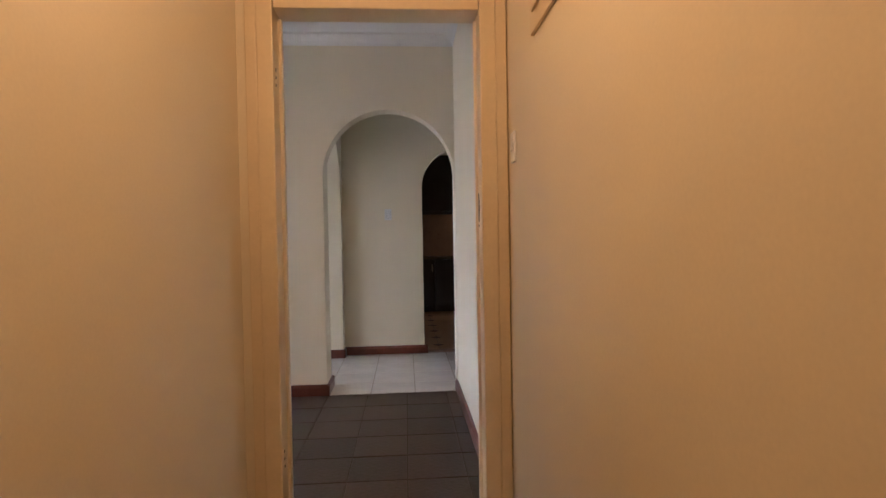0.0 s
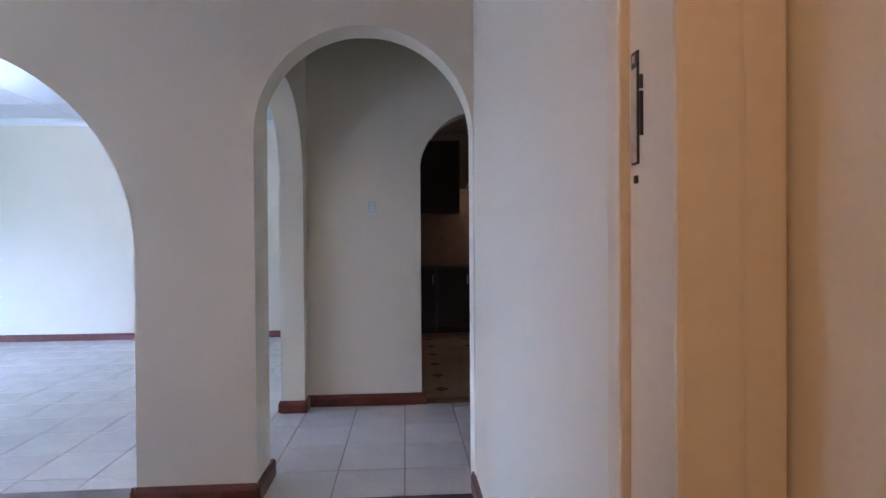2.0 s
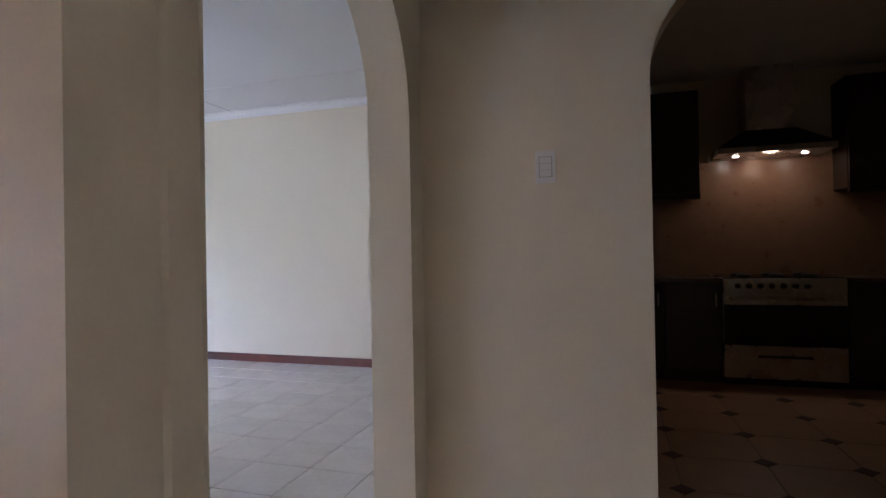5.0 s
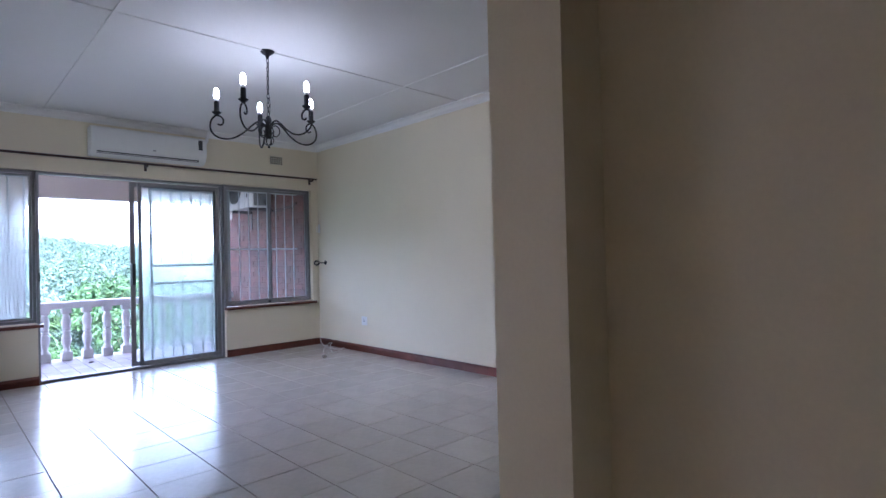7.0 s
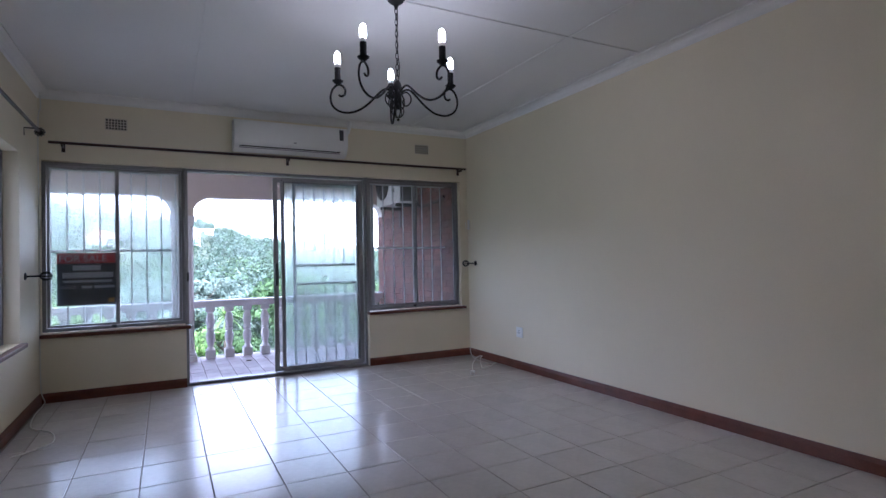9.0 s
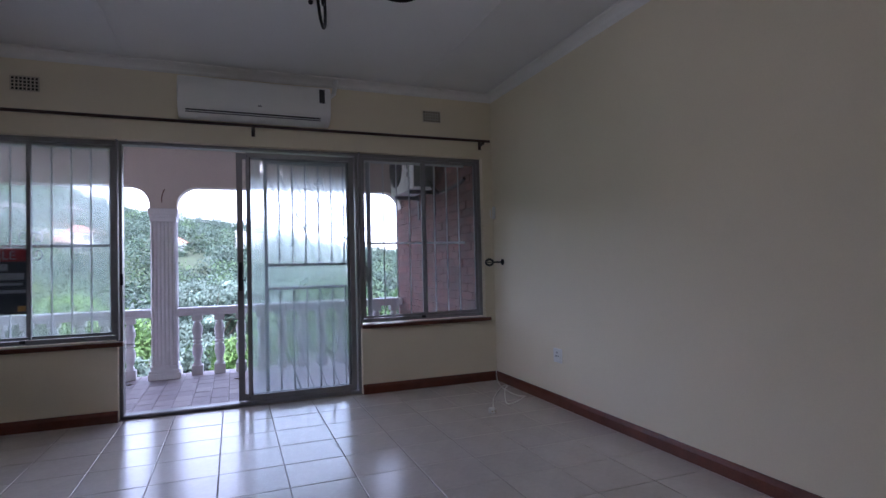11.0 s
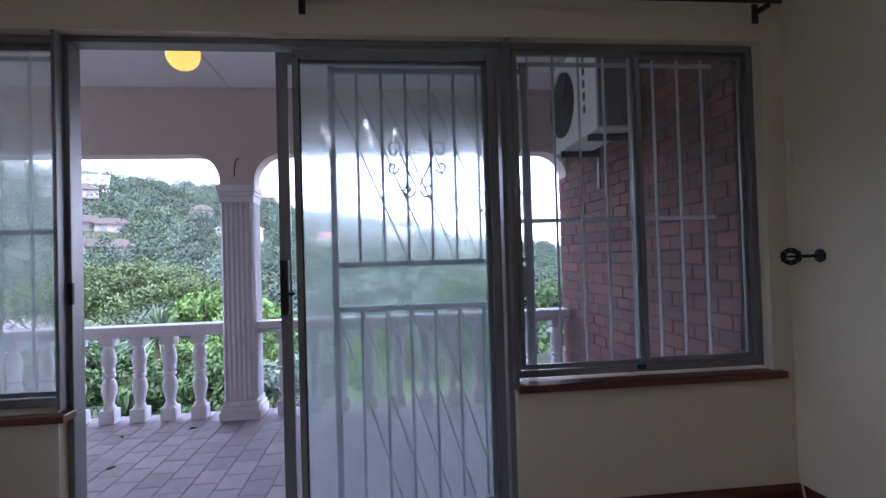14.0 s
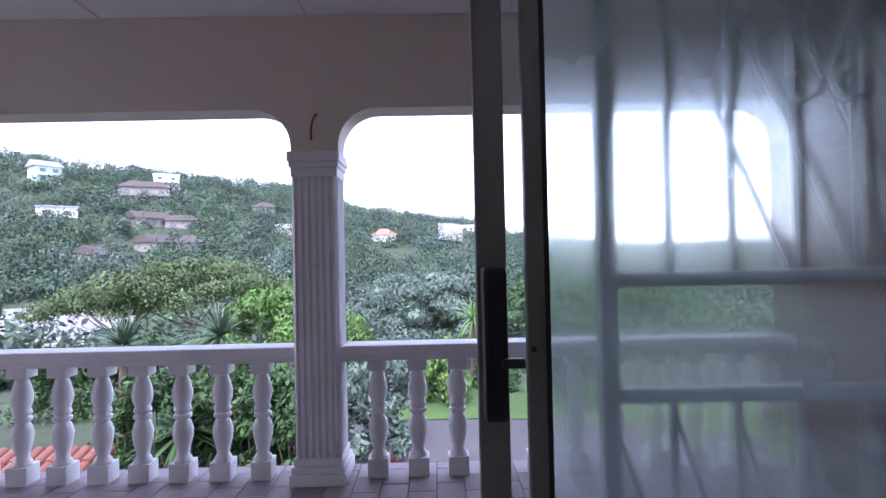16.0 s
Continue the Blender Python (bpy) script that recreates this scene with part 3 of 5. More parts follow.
# ---- passage: door frame, distribution board, switch ----
df = thing("door_frame", 0, 1.52, 0, "cream enamelled door frame with worn hinge recesses, no door", "door frame")
df["kind"] = "structure"
for x0, x1, s in ((-0.455, -0.39, 1), (0.42, 0.485, -1)):
    part("jamb", boxed(x0, x1, -0.022, 0.125, 0, 2.19, bevel=0.006), FRAMEP, df)
    stop = (x1 - 0.002, x1 + 0.012) if s > 0 else (x0 - 0.012, x0 + 0.002)
    part("stop", boxed(stop[0], stop[1], 0.078, 0.115, 0, 2.11, bevel=0.003), FRAMEP, df)
    a = (-0.5, -0.455) if s > 0 else (0.485, 0.53)
    part("architrave", boxed(a[0], a[1], -0.016, 0.0, 0, 2.24, bevel=0.005), FRAMEP, df)
part("head", boxed(-0.388, 0.418, -0.019, 0.122, 2.115, 2.19, bevel=0.006), FRAMEP, df)
STEEL = mat("worn_steel", (0.5, 0.40, 0.28), 0.4, 0.5, var=0.4, fine=90)
for z in (1.80, 0.28):
    hb = boxed(-0.392, -0.3885, 0.0, 0.028, z, z + 0.1, bevel=0.001)
    h = part("hinge_recess", hb, FRAMEP, df)
    for k in range(3):
        part("screw_hole", boxed(-0.3887, -0.387, 0.009, 0.019, z + 0.018 + 0.03 * k, z + 0.028 + 0.03 * k), BLACK, df)
part("strike_recess", boxed(0.4175, 0.4205, 0.0540, 0.0690, 1.272, 1.39, bevel=0.001), BLACK, df, "dark edge of the strike recess")
part("strike_plate", boxed(0.4165, 0.4202, 0.0552, 0.0682, 1.274, 1.372, bevel=0.001), STEEL, df, "worn painted strike plate")
part("latch_hole", boxed(0.417, 0.4205, 0.0450, 0.0480, 1.30, 1.345), BLACK, df)
part("latch_hole", boxed(0.417, 0.4205, 0.0450, 0.0480, 1.348, 1.362), BLACK, df)
part("screw_hole", boxed(0.4168, 0.4185, 0.0590, 0.0640, 1.378, 1.386), STEEL, df)
part("screw_hole", boxed(0.417, 0.4205, 0.0570, 0.0620, 1.252, 1.26), BLACK, df)

db = thing("distribution_board_cover", 0.535, 0.75, 1.85, "cream painted flush cover panel on the passage wall", "panel")
part("panel", boxed(-0.012, 0.0, -0.32, 0.32, 0.0, 0.42, bevel=0.004), FRAMEP, db)
part("inner_door", boxed(-0.02, -0.012, -0.28, 0.28, 0.06, 0.38, bevel=0.003), FRAMEP, db)


def switch_plate(x, y, z, rz, gangs, label):
    s = thing("light_switch", x, y, z, label, "light switch", "", rz)
    part("plate", boxed(-0.036, 0.036, -0.009, 0, -0.058, 0.058, bevel=0.003), PVC, s)
    part("recess", boxed(-0.023, 0.025, -0.0105, -0.0085, -0.0125 * gangs, 0.0125 * gangs), ROCKGAP, s)
    for k in range(gangs):
        c = (k - (gangs - 1) / 2) * 0.024
        part("rocker", boxed(-0.02, 0.022, -0.0135, -0.008, c - 0.0112, c + 0.0112, bevel=0.0012), PVC, s)
    return s


switch_plate(-0.069, 5.03, 1.465, 0, 3, "white three-rocker light switch plate on the cream wall")
switch_plate(0.535, 1.40, 1.55, -90, 1, "white light switch plate beside the passage door")

# ---- lounge: chandelier ----
ch = thing("chandelier", -3.87, 5.99, 0.012, "black wrought-iron five-arm chandelier with lit candle bulbs", "chandelier")
part("rose", lathe(bmesh.new(), [(0.055, H - 0.013), (0.056, H - 0.012), (0.04, H - 0.03), (0.016, H - 0.045), (0.008, H - 0.07)], 20), IRON, ch, smooth=40)
links = bmesh.new()
zt, n = H - 0.065, 13
step = (zt - 2.27) / n
for k in range(n):
    z = zt - step * (k + 0.5)
    ax = (1, 0) if k % 2 else (0, 1)
    tube(links, [(ax[0] * 0.009 * math.cos(a), ax[1] * 0.009 * math.cos(a), z + (step * 0.62) * math.sin(a)) for a in [2 * math.pi * i / 12 for i in range(13)]], 0.0026, 6)
part("chain", links, IRON, ch, smooth=60)
flex = bmesh.new()
tube(flex, [(0.004 + 0.022 * math.sin(k * 0.9) * (1 if k < 4 else 0.25), 0.004, 2.26 + k * 0.05) for k in range(10)], 0.003, 6)
part("flex", flex, IRON, ch, smooth=60)
part("hub", lathe(bmesh.new(), [(0.012, 2.10), (0.022, 2.115), (0.024, 2.15), (0.021, 2.22), (0.026, 2.235), (0.02, 2.26), (0.008, 2.275)], 16), IRON, ch, smooth=40)
cage = bmesh.new()
for k in range(3):
    a = math.pi * k / 3
    tube(cage, [(0.036 * math.cos(t) * math.cos(a), 0.036 * math.cos(t) * math.sin(a), 2.085 + 0.036 * math.sin(t)) for t in [2 * math.pi * i / 16 for i in range(17)]], 0.0035, 6)
ball(cage, (0, 0, 2.036), 0.009, 10)
part("finial", cage, IRON, ch, smooth=60)
prof = [(0.02, 2.20), (0.05, 2.222), (0.085, 2.225), (0.13, 2.19), (0.18, 2.145), (0.24, 2.108), (0.30, 2.095), (0.36, 2.105), (0.405, 2.14), (0.42, 2.19), (0.408, 2.24), (0.38, 2.268), (0.35, 2.266), (0.328, 2.243), (0.328, 2.212), (0.348, 2.198), (0.366, 2.207)]
small = [(0.02, 2.185), (0.05, 2.20), (0.075, 2.18), (0.08, 2.145), (0.06, 2.118), (0.035, 2.122), (0.03, 2.145), (0.042, 2.158)]


def smooth_line(pts, m=5):
    out = []
    for i in range(len(pts) - 1):
        p = [Vector((*pts[min(max(i + k, 0), len(pts) - 1)], 0)) for k in (-1, 0, 1, 2)]
        for j in range(m):
            t = j / m
            out.append(0.5 * ((2 * p[1]) + (p[2] - p[0]) * t + (2 * p[0] - 5 * p[1] + 4 * p[2] - p[3]) * t * t + (3 * p[1] - p[0] - 3 * p[2] + p[3]) * t ** 3))
    return [(v.x, v.y) for v in out] + [pts[-1]]


for k in range(5):
    a = radians(20 + 72 * k)
    ca, sa = math.cos(a), math.sin(a)
    bm = tube(bmesh.new(), [(r * ca, r * sa, z) for r, z in smooth_line(prof)], 0.0065, 8)
    arm = part("arm", bm, IRON, ch, smooth=60)
    b2 = a + radians(36)
    part("scroll", tube(bmesh.new(), [(r * math.cos(b2), r * math.sin(b2), z) for r, z in smooth_line(small)], 0.0045, 6), IRON, ch, smooth=60)
    o = (0.372 * ca, 0.372 * sa, 0)
    part("saucer", lathe(bmesh.new(), [(0.008, 2.268), (0.032, 2.29), (0.034, 2.296), (0.018, 2.298)], 16, o), IRON, arm, smooth=40)
    part("candle_sleeve", lathe(bmesh.new(), [(0.019, 2.297), (0.019, 2.375)], 16, o), IRON, arm, smooth=40)
    part("lamp_holder", lathe(bmesh.new(), [(0.017, 2.375), (0.017, 2.398)], 16, o), PVC, arm, "white lamp holder", smooth=40)
    part("bulb", lathe(bmesh.new(), [(0.016, 2.398), (0.0185, 2.41), (0.0185, 2.45), (0.014, 2.468), (0.005, 2.476)], 16, o), BULB, arm, "lit frosted bulb", smooth=60)

# ceiling joints
for b in ((-3.885, -3.855, LY0, LY1), (-6.74, -0.71, 7.32, 7.345), (-6.74, -0.71, 4.96, 4.985)):
    struct(finish("ceiling_strip", boxed(b[0], b[1], b[2], b[3], H - 0.007, H, bevel=0.002), CEIL), "thin white ceiling joint cover strip", "trim")

# ---- lounge: things on the window wall ----
ac = thing("air_conditioner", WX, 5.93, 2.345, "white split air conditioner on the wall above the door", "air conditioner")
bm = bmesh.new()
pr = [(0, 0.0), (0.10, -0.005), (0.165, 0.035), (0.192, 0.09), (0.20, 0.16), (0.195, 0.25), (0.175, 0.295), (0.15, 0.305), (0, 0.305)]
e0, e1 = [[bm.verts.new((x, y, z)) for x, z in pr] for y in (-0.585, 0.585)]
for k in range(len(pr)):
    j = (k + 1) % len(pr)
    bm.faces.new((e0[k], e0[j], e1[j], e1[k]))
bm.faces.new(e0)
bm.faces.new(e1[::-1])
bmesh.ops.bevel(bm, geom=bm.edges[:], offset=0.006, segments=2, affect="EDGES")
part("body", bm, PVC, ac, smooth=35)
part("outlet", boxed(0.125, 0.172, -0.53, 0.5, 0.022, 0.052), ALUD, ac, "dark air outlet slot")
for k in range(2):
    part("louvre", boxed(0.15 + 0.012 * k, 0.175 + 0.012 * k, -0.53, 0.5, 0.024 + 0.019 * k, 0.030 + 0.019 * k, bevel=0.001), PVC, ac)
part("display", boxed(0.19, 0.203, 0.49, 0.535, 0.16, 0.275, bevel=0.003), ALUD, ac, "grey display window")
part("badge", boxed(0.197, 0.203, 0.0, 0.03, 0.09, 0.1), ALU, ac)
part("conduit", tube(bmesh.new(), [(0.04, 0.585, 0.25), (0.04, 0.64, 0.3), (0.04, 0.66, 0.42)], 0.02, 8), PVC, ac, smooth=60)

AIRB = mat("cream_airbrick", (0.62, 0.55, 0.42), 0.6, var=0.1)
for y in (4.33, 7.49):
    v = thing("air_vent", WX, y, 2.525, "small cream perforated air brick high on the wall", "air vent", "air vents")
    part("backing", boxed(0.0005, 0.003, -0.085, 0.085, -0.052, 0.052), BLACK, v)
    for k in range(8):
        part("slat", boxed(0.003, 0.007, -0.09 + k * 0.0245, -0.0815 + k * 0.0245, -0.055, 0.055), AIRB, v)
    for k in range(5):
        part("slat", boxed(0.003, 0.0065, -0.09, 0.09, -0.0555 + k * 0.0255, -0.0475 + k * 0.0255), AIRB, v)

RODM = mat("dark_stained_rod", (0.045, 0.022, 0.016), 0.4, var=0.3)
rod = thing("curtain_rod", WX, 0, 2.305, "long dark bare curtain rod above the windows", "curtain rod")
part("rod", tube(bmesh.new(), [(0.085, 3.82, 0), (0.085, 5.9, 0.0), (0.085, 8.05, 0)], 0.0125, 10), RODM, rod, smooth=60)
for y in (3.92, 5.90, 7.98):
    part("bracket", boxed(0.0, 0.1, y - 0.008, y + 0.008, -0.035, -0.012, bevel=0.003), RODM, rod)
    part("bracket", boxed(0.0, 0.012, y - 0.014, y + 0.014, -0.07, 0.02, bevel=0.003), RODM, rod)


def finial(bm, at_, axis):
    """An open iron cage ball of bent wires."""
    for k in range(5):
        a = math.pi * k / 5
        pts = []
        for t in [2 * math.pi * i / 14 for i in range(15)]:
            u, v = 0.042 * math.cos(t), 0.036 * math.sin(t)
            p = Vector((u, v * math.cos(a), v * math.sin(a)))
            pts.append(Vector(at_) + (p if axis == "x" else Vector((p.y, p.x, p.z))))
        tube(bm, pts, 0.0045, 6)
    return bm


rod2 = thing("curtain_rod", 0, LY0, 2.315, "dark curtain rod with caged iron finial over the side window", "curtain rod")
part("rod", tube(bmesh.new(), [(-6.26, 0.09, 0), (-4.6, 0.09, 0)], 0.0125, 10), RODM, rod2, smooth=60)
part("finial", finial(bmesh.new(), (-6.3, 0.09, 0), "x"), IRON, rod2, smooth=60)
part("bracket", tube(bmesh.new(), [(-6.22, 0.0, -0.05), (-6.22, 0.0, 0.01), (-6.22, 0.09, 0.01)], 0.006, 6), IRON, rod2)


def tie_back(x, y, z, s):
    t = thing("curtain_tie_back", x, y, z, "black iron curtain tie-back with twisted scroll knob", "curtain tie-back", "curtain tie-backs")
    part("wall_plate", lathe(bmesh.new(), [(0.03, 0), (0.03, 0.006), (0.012, 0.014)], 14), IRON, t, smooth=40)
    part("stem", tube(bmesh.new(), [(0, 0, 0.01), (0, 0, 0.11)], 0.007, 8), IRON, t, smooth=60)
    k = bmesh.new()
    for i in range(4):
        a = math.pi * i / 4
        tube(k, [(0.034 * math.cos(u) * math.cos(a), 0.034 * math.cos(u) * math.sin(a), 0.14 + 0.04 * math.sin(u)) for u in [2 * math.pi * j / 14 for j in range(15)]], 0.005, 6)
    part("knob", k, IRON, t, smooth=60)
    t.matrix_basis = pose(x, y, z, 90 * s, 0, 0)
    return t


tie_back(-6.56, LY1, 1.14, 1)
tie_back(-6.22, LY0, 1.13, -1)

so = thing("wall_socket", -5.66, LY1, 0.394, "white square wall socket above the skirting", "socket")
part("plate", boxed(-0.055, 0.055, -0.012, 0, -0.055, 0.055, bevel=0.004), PVC, so)
for dx, dz in ((0, 0.022), (-0.015, -0.004), (0.015, -0.004)):
    part("pin_hole", boxed(dx - 0.005, dx + 0.005, -0.0135, -0.011, dz - 0.005, dz + 0.005), BLACK, so)
part("rocker", boxed(-0.02, 0.02, -0.015, -0.011, -0.042, -0.026, bevel=0.001), PVC, so)

cl = thing("cord_cleat", -6.70, LY1, 1.62, "small white plastic cord bracket on the wall", "bracket")
part("body", boxed(-0.014, 0.014, -0.02, 0, -0.06, 0.06, bevel=0.004), PVC, cl)
part("hook", tube(bmesh.new(), [(0, -0.018, -0.05), (0, -0.045, -0.045), (0, -0.05, -0.01), (0, -0.045, 0.03)], 0.005, 6), PVC, cl)

CABLE = mat("white_cable", (0.72, 0.70, 0.64), 0.5, var=0.06)
cb = thing("extension_cable", -5.75, 7.7, 0, "white loose cable with plug lying on the tiles", "cable")
pts = [(-0.93, 0.375, 0.11), (-0.86, 0.34, 0.05), (-0.72, 0.30, 0.012), (-0.5, 0.26, 0.008), (-0.28, 0.24, 0.02), (-0.12, 0.22, 0.05), (-0.02, 0.15, 0.075), (0.02, 0.07, 0.06), (-0.06, 0.02, 0.03), (-0.2, 0.08, 0.1), (-0.26, 0.14, 0.115), (-0.3, 0.1, 0.1), (-0.2, -0.02, 0.05), (-0.06, -0.1, 0.02), (0.03, -0.145, 0.014)]


def spline3(pts, m=5):
    out = []
    for i in range(len(pts) - 1):
        p = [Vector(pts[min(max(i + k, 0), len(pts) - 1)]) for k in (-1, 0, 1, 2)]
        for j in range(m):
            t = j / m
            out.append(0.5 * ((2 * p[1]) + (p[2] - p[0]) * t + (2 * p[0] - 5 * p[1] + 4 * p[2] - p[3]) * t * t + (3 * p[1] - p[0] - 3 * p[2] + p[3]) * t ** 3))
    return out + [Vector(pts[-1])]


part("flex", tube(bmesh.new(), spline3(pts), 0.0045, 6), CABLE, cb, smooth=60)
pl = part("plug", boxed(0.02, 0.065, -0.18, -0.14, 0.002, 0.042, bevel=0.008), PVC, cb, "white three-pin plug")
for dy in (-0.012, 0.012):
    part("pin", boxed(0.06, 0.082, -0.163 + dy, -0.157 + dy, 0.018, 0.026), STEEL, pl)
cb2 = thing("wall_cable", -6.66, LY0, 0, "white cable dropping down the room corner to the floor", "cable")
part("flex", tube(bmesh.new(), spline3([(0.0, 0.03, 2.74), (0.02, 0.04, 2.6), (-0.03, 0.012, 2.45), (-0.05, 0.012, 1.5), (-0.045, 0.012, 0.5), (-0.04, 0.02, 0.12), (0.05, 0.06, 0.03), (0.4, 0.05, 0.012), (0.8, 0.1, 0.008), (1.0, 0.25, 0.008), (1.3, 0.3, 0.008), (1.5, 0.12, 0.008)]), 0.005, 6), CABLE, cb2, smooth=60)

# ---- burglar bars, gate, sign, outdoor unit ----
BX = -6.945


def scroll(bm, x, y, z, r, s, v):
    tube(bm, [(x, y + s * (r - r * (1 - t / 9) * math.cos(t)) * 0.8, z + v * r * (1 - t / 9) * math.sin(t)) for t in [k * 0.35 for k in range(22)]], 0.005, 6)


def bars(y0, y1, z0, z1, n, zm, label, sc):
    g = thing("burglar_bars", BX, 0, 0, label, "burglar bars")
    for k in range(n):
        y = y0 + (y1 - y0) * (k + 0.5) / n
        part("bar", tube(bmesh.new(), [(0, y, z0), (0, y, z1)], 0.007, 6), BARW, g, smooth=60)
    for z in (z0 + 0.03, zm, z1 - 0.05):
        part("flat", boxed(-0.012, -0.006, y0, y1, z - 0.011, z + 0.011), BARW, g)
    for cy in sc:
        b = bmesh.new()
        for s in (-1, 1):
            for v in (-1, 1):
                scroll(b, 0.004, cy, zm + v * 0.06, 0.055, s, v)
        part("scroll", b, BARW, g, smooth=60)
    return g


bars(3.72, 4.89, 0.55, 2.16, 9, 1.345, "white painted steel burglar bars outside the window", (4.305,))
bars(6.739, 7.8955, 0.55, 2.16, 9, 1.345, "white painted steel burglar bars before the brick wall", ())

GATE = mat("grey_painted_gate", (0.40, 0.41, 0.43), 0.5, 0.2, var=0.15)
gt = thing("security_gate", -6.925, 0, 0, "grey steel sliding security gate behind the glass", "security gate")
G0, G1, GN = 5.998, 6.905, 8
for y in (G0, G1):
    part("stile", boxed(-0.016, 0.016, y - 0.015, y + 0.015, BZ + 0.005, 2.1, bevel=0.003), GATE, gt)
for z in (BZ + 0.03, 0.955, 1.16, 2.06):
    part("rail", boxed(-0.012, 0.012, G0 + 0.015, G1 - 0.015, z - 0.013, z + 0.013, bevel=0.003), GATE, gt)
step = (G1 - G0) / GN
for k in range(1, GN):
    y = G0 + step * k
    for z0, z1 in ((BZ + 0.03, 0.955), (1.16, 2.06)):
        part("bar", tube(bmesh.new(), [(0, y, z0), (0, y, z1)], 0.0075, 6), GATE, gt, smooth=60)
# thin slanting rods just behind the bars, in the upper and lower fields
for k in range(GN - 1):
    y = G0 + step * k
    for z0, z1 in ((0.955, BZ + 0.05), (1.98, 1.17)):
        y2, z2 = y + 0.34, z1
        if y2 > G1:
            z2 = z0 + (z1 - z0) * (G1 - y) / 0.34
            y2 = G1
        part("brace", tube(bmesh.new(), [(-0.022, y, z0), (-0.022, y2, z2)], 0.0045, 6), GATE, gt, smooth=60)
for y in (4.868, 4.902):
    part("post", boxed(-0.02 if y < 4.9 else -0.004, 0.016, y, y + 0.032 if y < 4.9 else y + 0.006, BZ + 0.005, 2.1, bevel=0.002), BARW, gt, "pale painted steel post")
part("keeper", boxed(0.016, 0.024, 4.89, 4.902, 1.04, 1.10, bevel=0.003), BLACK, gt, "black lock keeper")
lock = part("lock_box", boxed(-0.02, 0.02, G1 - 0.085, G1 - 0.015, 0.985, 1.13, bevel=0.004), GATE, gt)
part("lock_barrel", boxed(0.02, 0.028, G1 - 0.06, G1 - 0.035, 1.03, 1.075, bevel=0.003), IRON, lock)
b = bmesh.new()
for s, v, dy, dz, r in ((-1, 1, 0.07, 0.11, 0.045), (1, 1, 0.07, 0.11, 0.045), (-1, -1, 0.085, 0.03, 0.035), (1, -1, 0.085, 0.03, 0.035), (-1, -1, 0.012, -0.075, 0.04), (1, -1, 0.012, -0.075, 0.04)):
    scroll(b, 0.012, 6.385 + s * dy, 1.575 + dz, r, s, v)
for s in (-1, 1):
    tube(b, [(0.012, 6.385 + s * 0.005, 1.51), (0.012, 6.385 + s * 0.05, 1.60), (0.012, 6.385 + s * 0.08, 1.68)], 0.0045, 6)
part("scroll", b, GATE, gt, smooth=60)


def lettering(text, size, parent, at_, material):
    cu = bpy.data.curves.new("text", "FONT")
    cu.body, cu.size, cu.extrude = text, size, 0.0006
    tmp = new("text", cu)
    bpy.context.view_layer.update()
    me = bpy.data.meshes.new_from_object(tmp.evaluated_get(bpy.context.evaluated_depsgraph_get()))
    bpy.data.objects.remove(tmp)
    me.materials.clear()
    me.materials.append(material)
    ob = new("lettering", me)
    ob.parent = parent
    ob.matrix_basis = pose(*at_, 90, 0, 90)
    return ob


sg = thing("sale_sign", -6.865, 3.845, 0.84, "dark blue and red for-sale board against the window", "sign")
NAVY = mat("navy_board", (0.012, 0.014, 0.035), 0.5, var=0.15)
REDS = mat("red_board", (0.5, 0.02, 0.035), 0.5, var=0.1)
GREYL = mat("pale_lettering", (0.55, 0.55, 0.58), 0.6, var=0.05)
part("board", boxed(-0.004, 0.0, 0, 0.48, 0, 0.39), NAVY, sg)
part("band", boxed(-0.004, 0.0, 0, 0.48, 0.39, 0.485), REDS, sg, "red band")
lettering("FOR SALE", 0.088, sg, (0.0015, 0.012, 0.405), GREYL)
lettering("OFFICE", 0.036, sg, (0.0015, 0.03, 0.155), GREYL)
for y0, y1, z0, z1 in ((0.12, 0.34, 0.325, 0.37), (0.04, 0.44, 0.255, 0.305), (0.05, 0.43, 0.212, 0.232), (0.19, 0.27, 0.156, 0.18), (0.29, 0.45, 0.156, 0.18)):
    part("letter_bar", boxed(0.0005, 0.002, y0, y1, z0, z1), GREYL, sg)
part("disc", boxed(0.0005, 0.002, 0.40, 0.45, 0.02, 0.06, bevel=0.0005), mat("orange_spot", (0.6, 0.3, 0.03), 0.5), sg)

ou = thing("outdoor_condenser", -8.29, 7.985, 2.01, "white outdoor air-conditioning unit on brackets on the brick wall", "air conditioner")
part("casing", boxed(-0.46, 0.46, -0.335, -0.06, 0, 0.68, bevel=0.014), PVC, ou)
# the shade on the house-facing end is put into this sheet's dark colour
part("side_panel", boxed(0.4595, 0.465, -0.32, -0.075, 0.02, 0.66, bevel=0.002), mat("shaded_side_grey", (0.2, 0.2, 0.205), 0.6, var=0.1), ou, "side panel with its shade put into the colour")
part("fan_opening", lathe(bmesh.new(), [(0.001, 0), (0.25, 0), (0.25, 0.004), (0.001, 0.004)], 40), BLACK, ou, "dark round fan opening").matrix_basis = pose(-0.19, -0.336, 0.34, 90, 0, 0)
for k in range(3):
    bl = boxed(-0.06, 0.06, -0.003, 0.003, 0.05, 0.245, bevel=0.002)
    part("fan_blade", bl, ALUD, ou).matrix_basis = pose(-0.19, -0.344, 0.34, 0, 20 + 120 * k, 0)
for k in range(7):
    rr = 0.055 + 0.032 * k
    part("grille_ring", tube(bmesh.new(), [(-0.19 + rr * math.cos(t), -0.352, 0.34 + rr * math.sin(t)) for t in [2 * math.pi * i / 28 for i in range(29)]], 0.0028, 5), ALUD, ou)
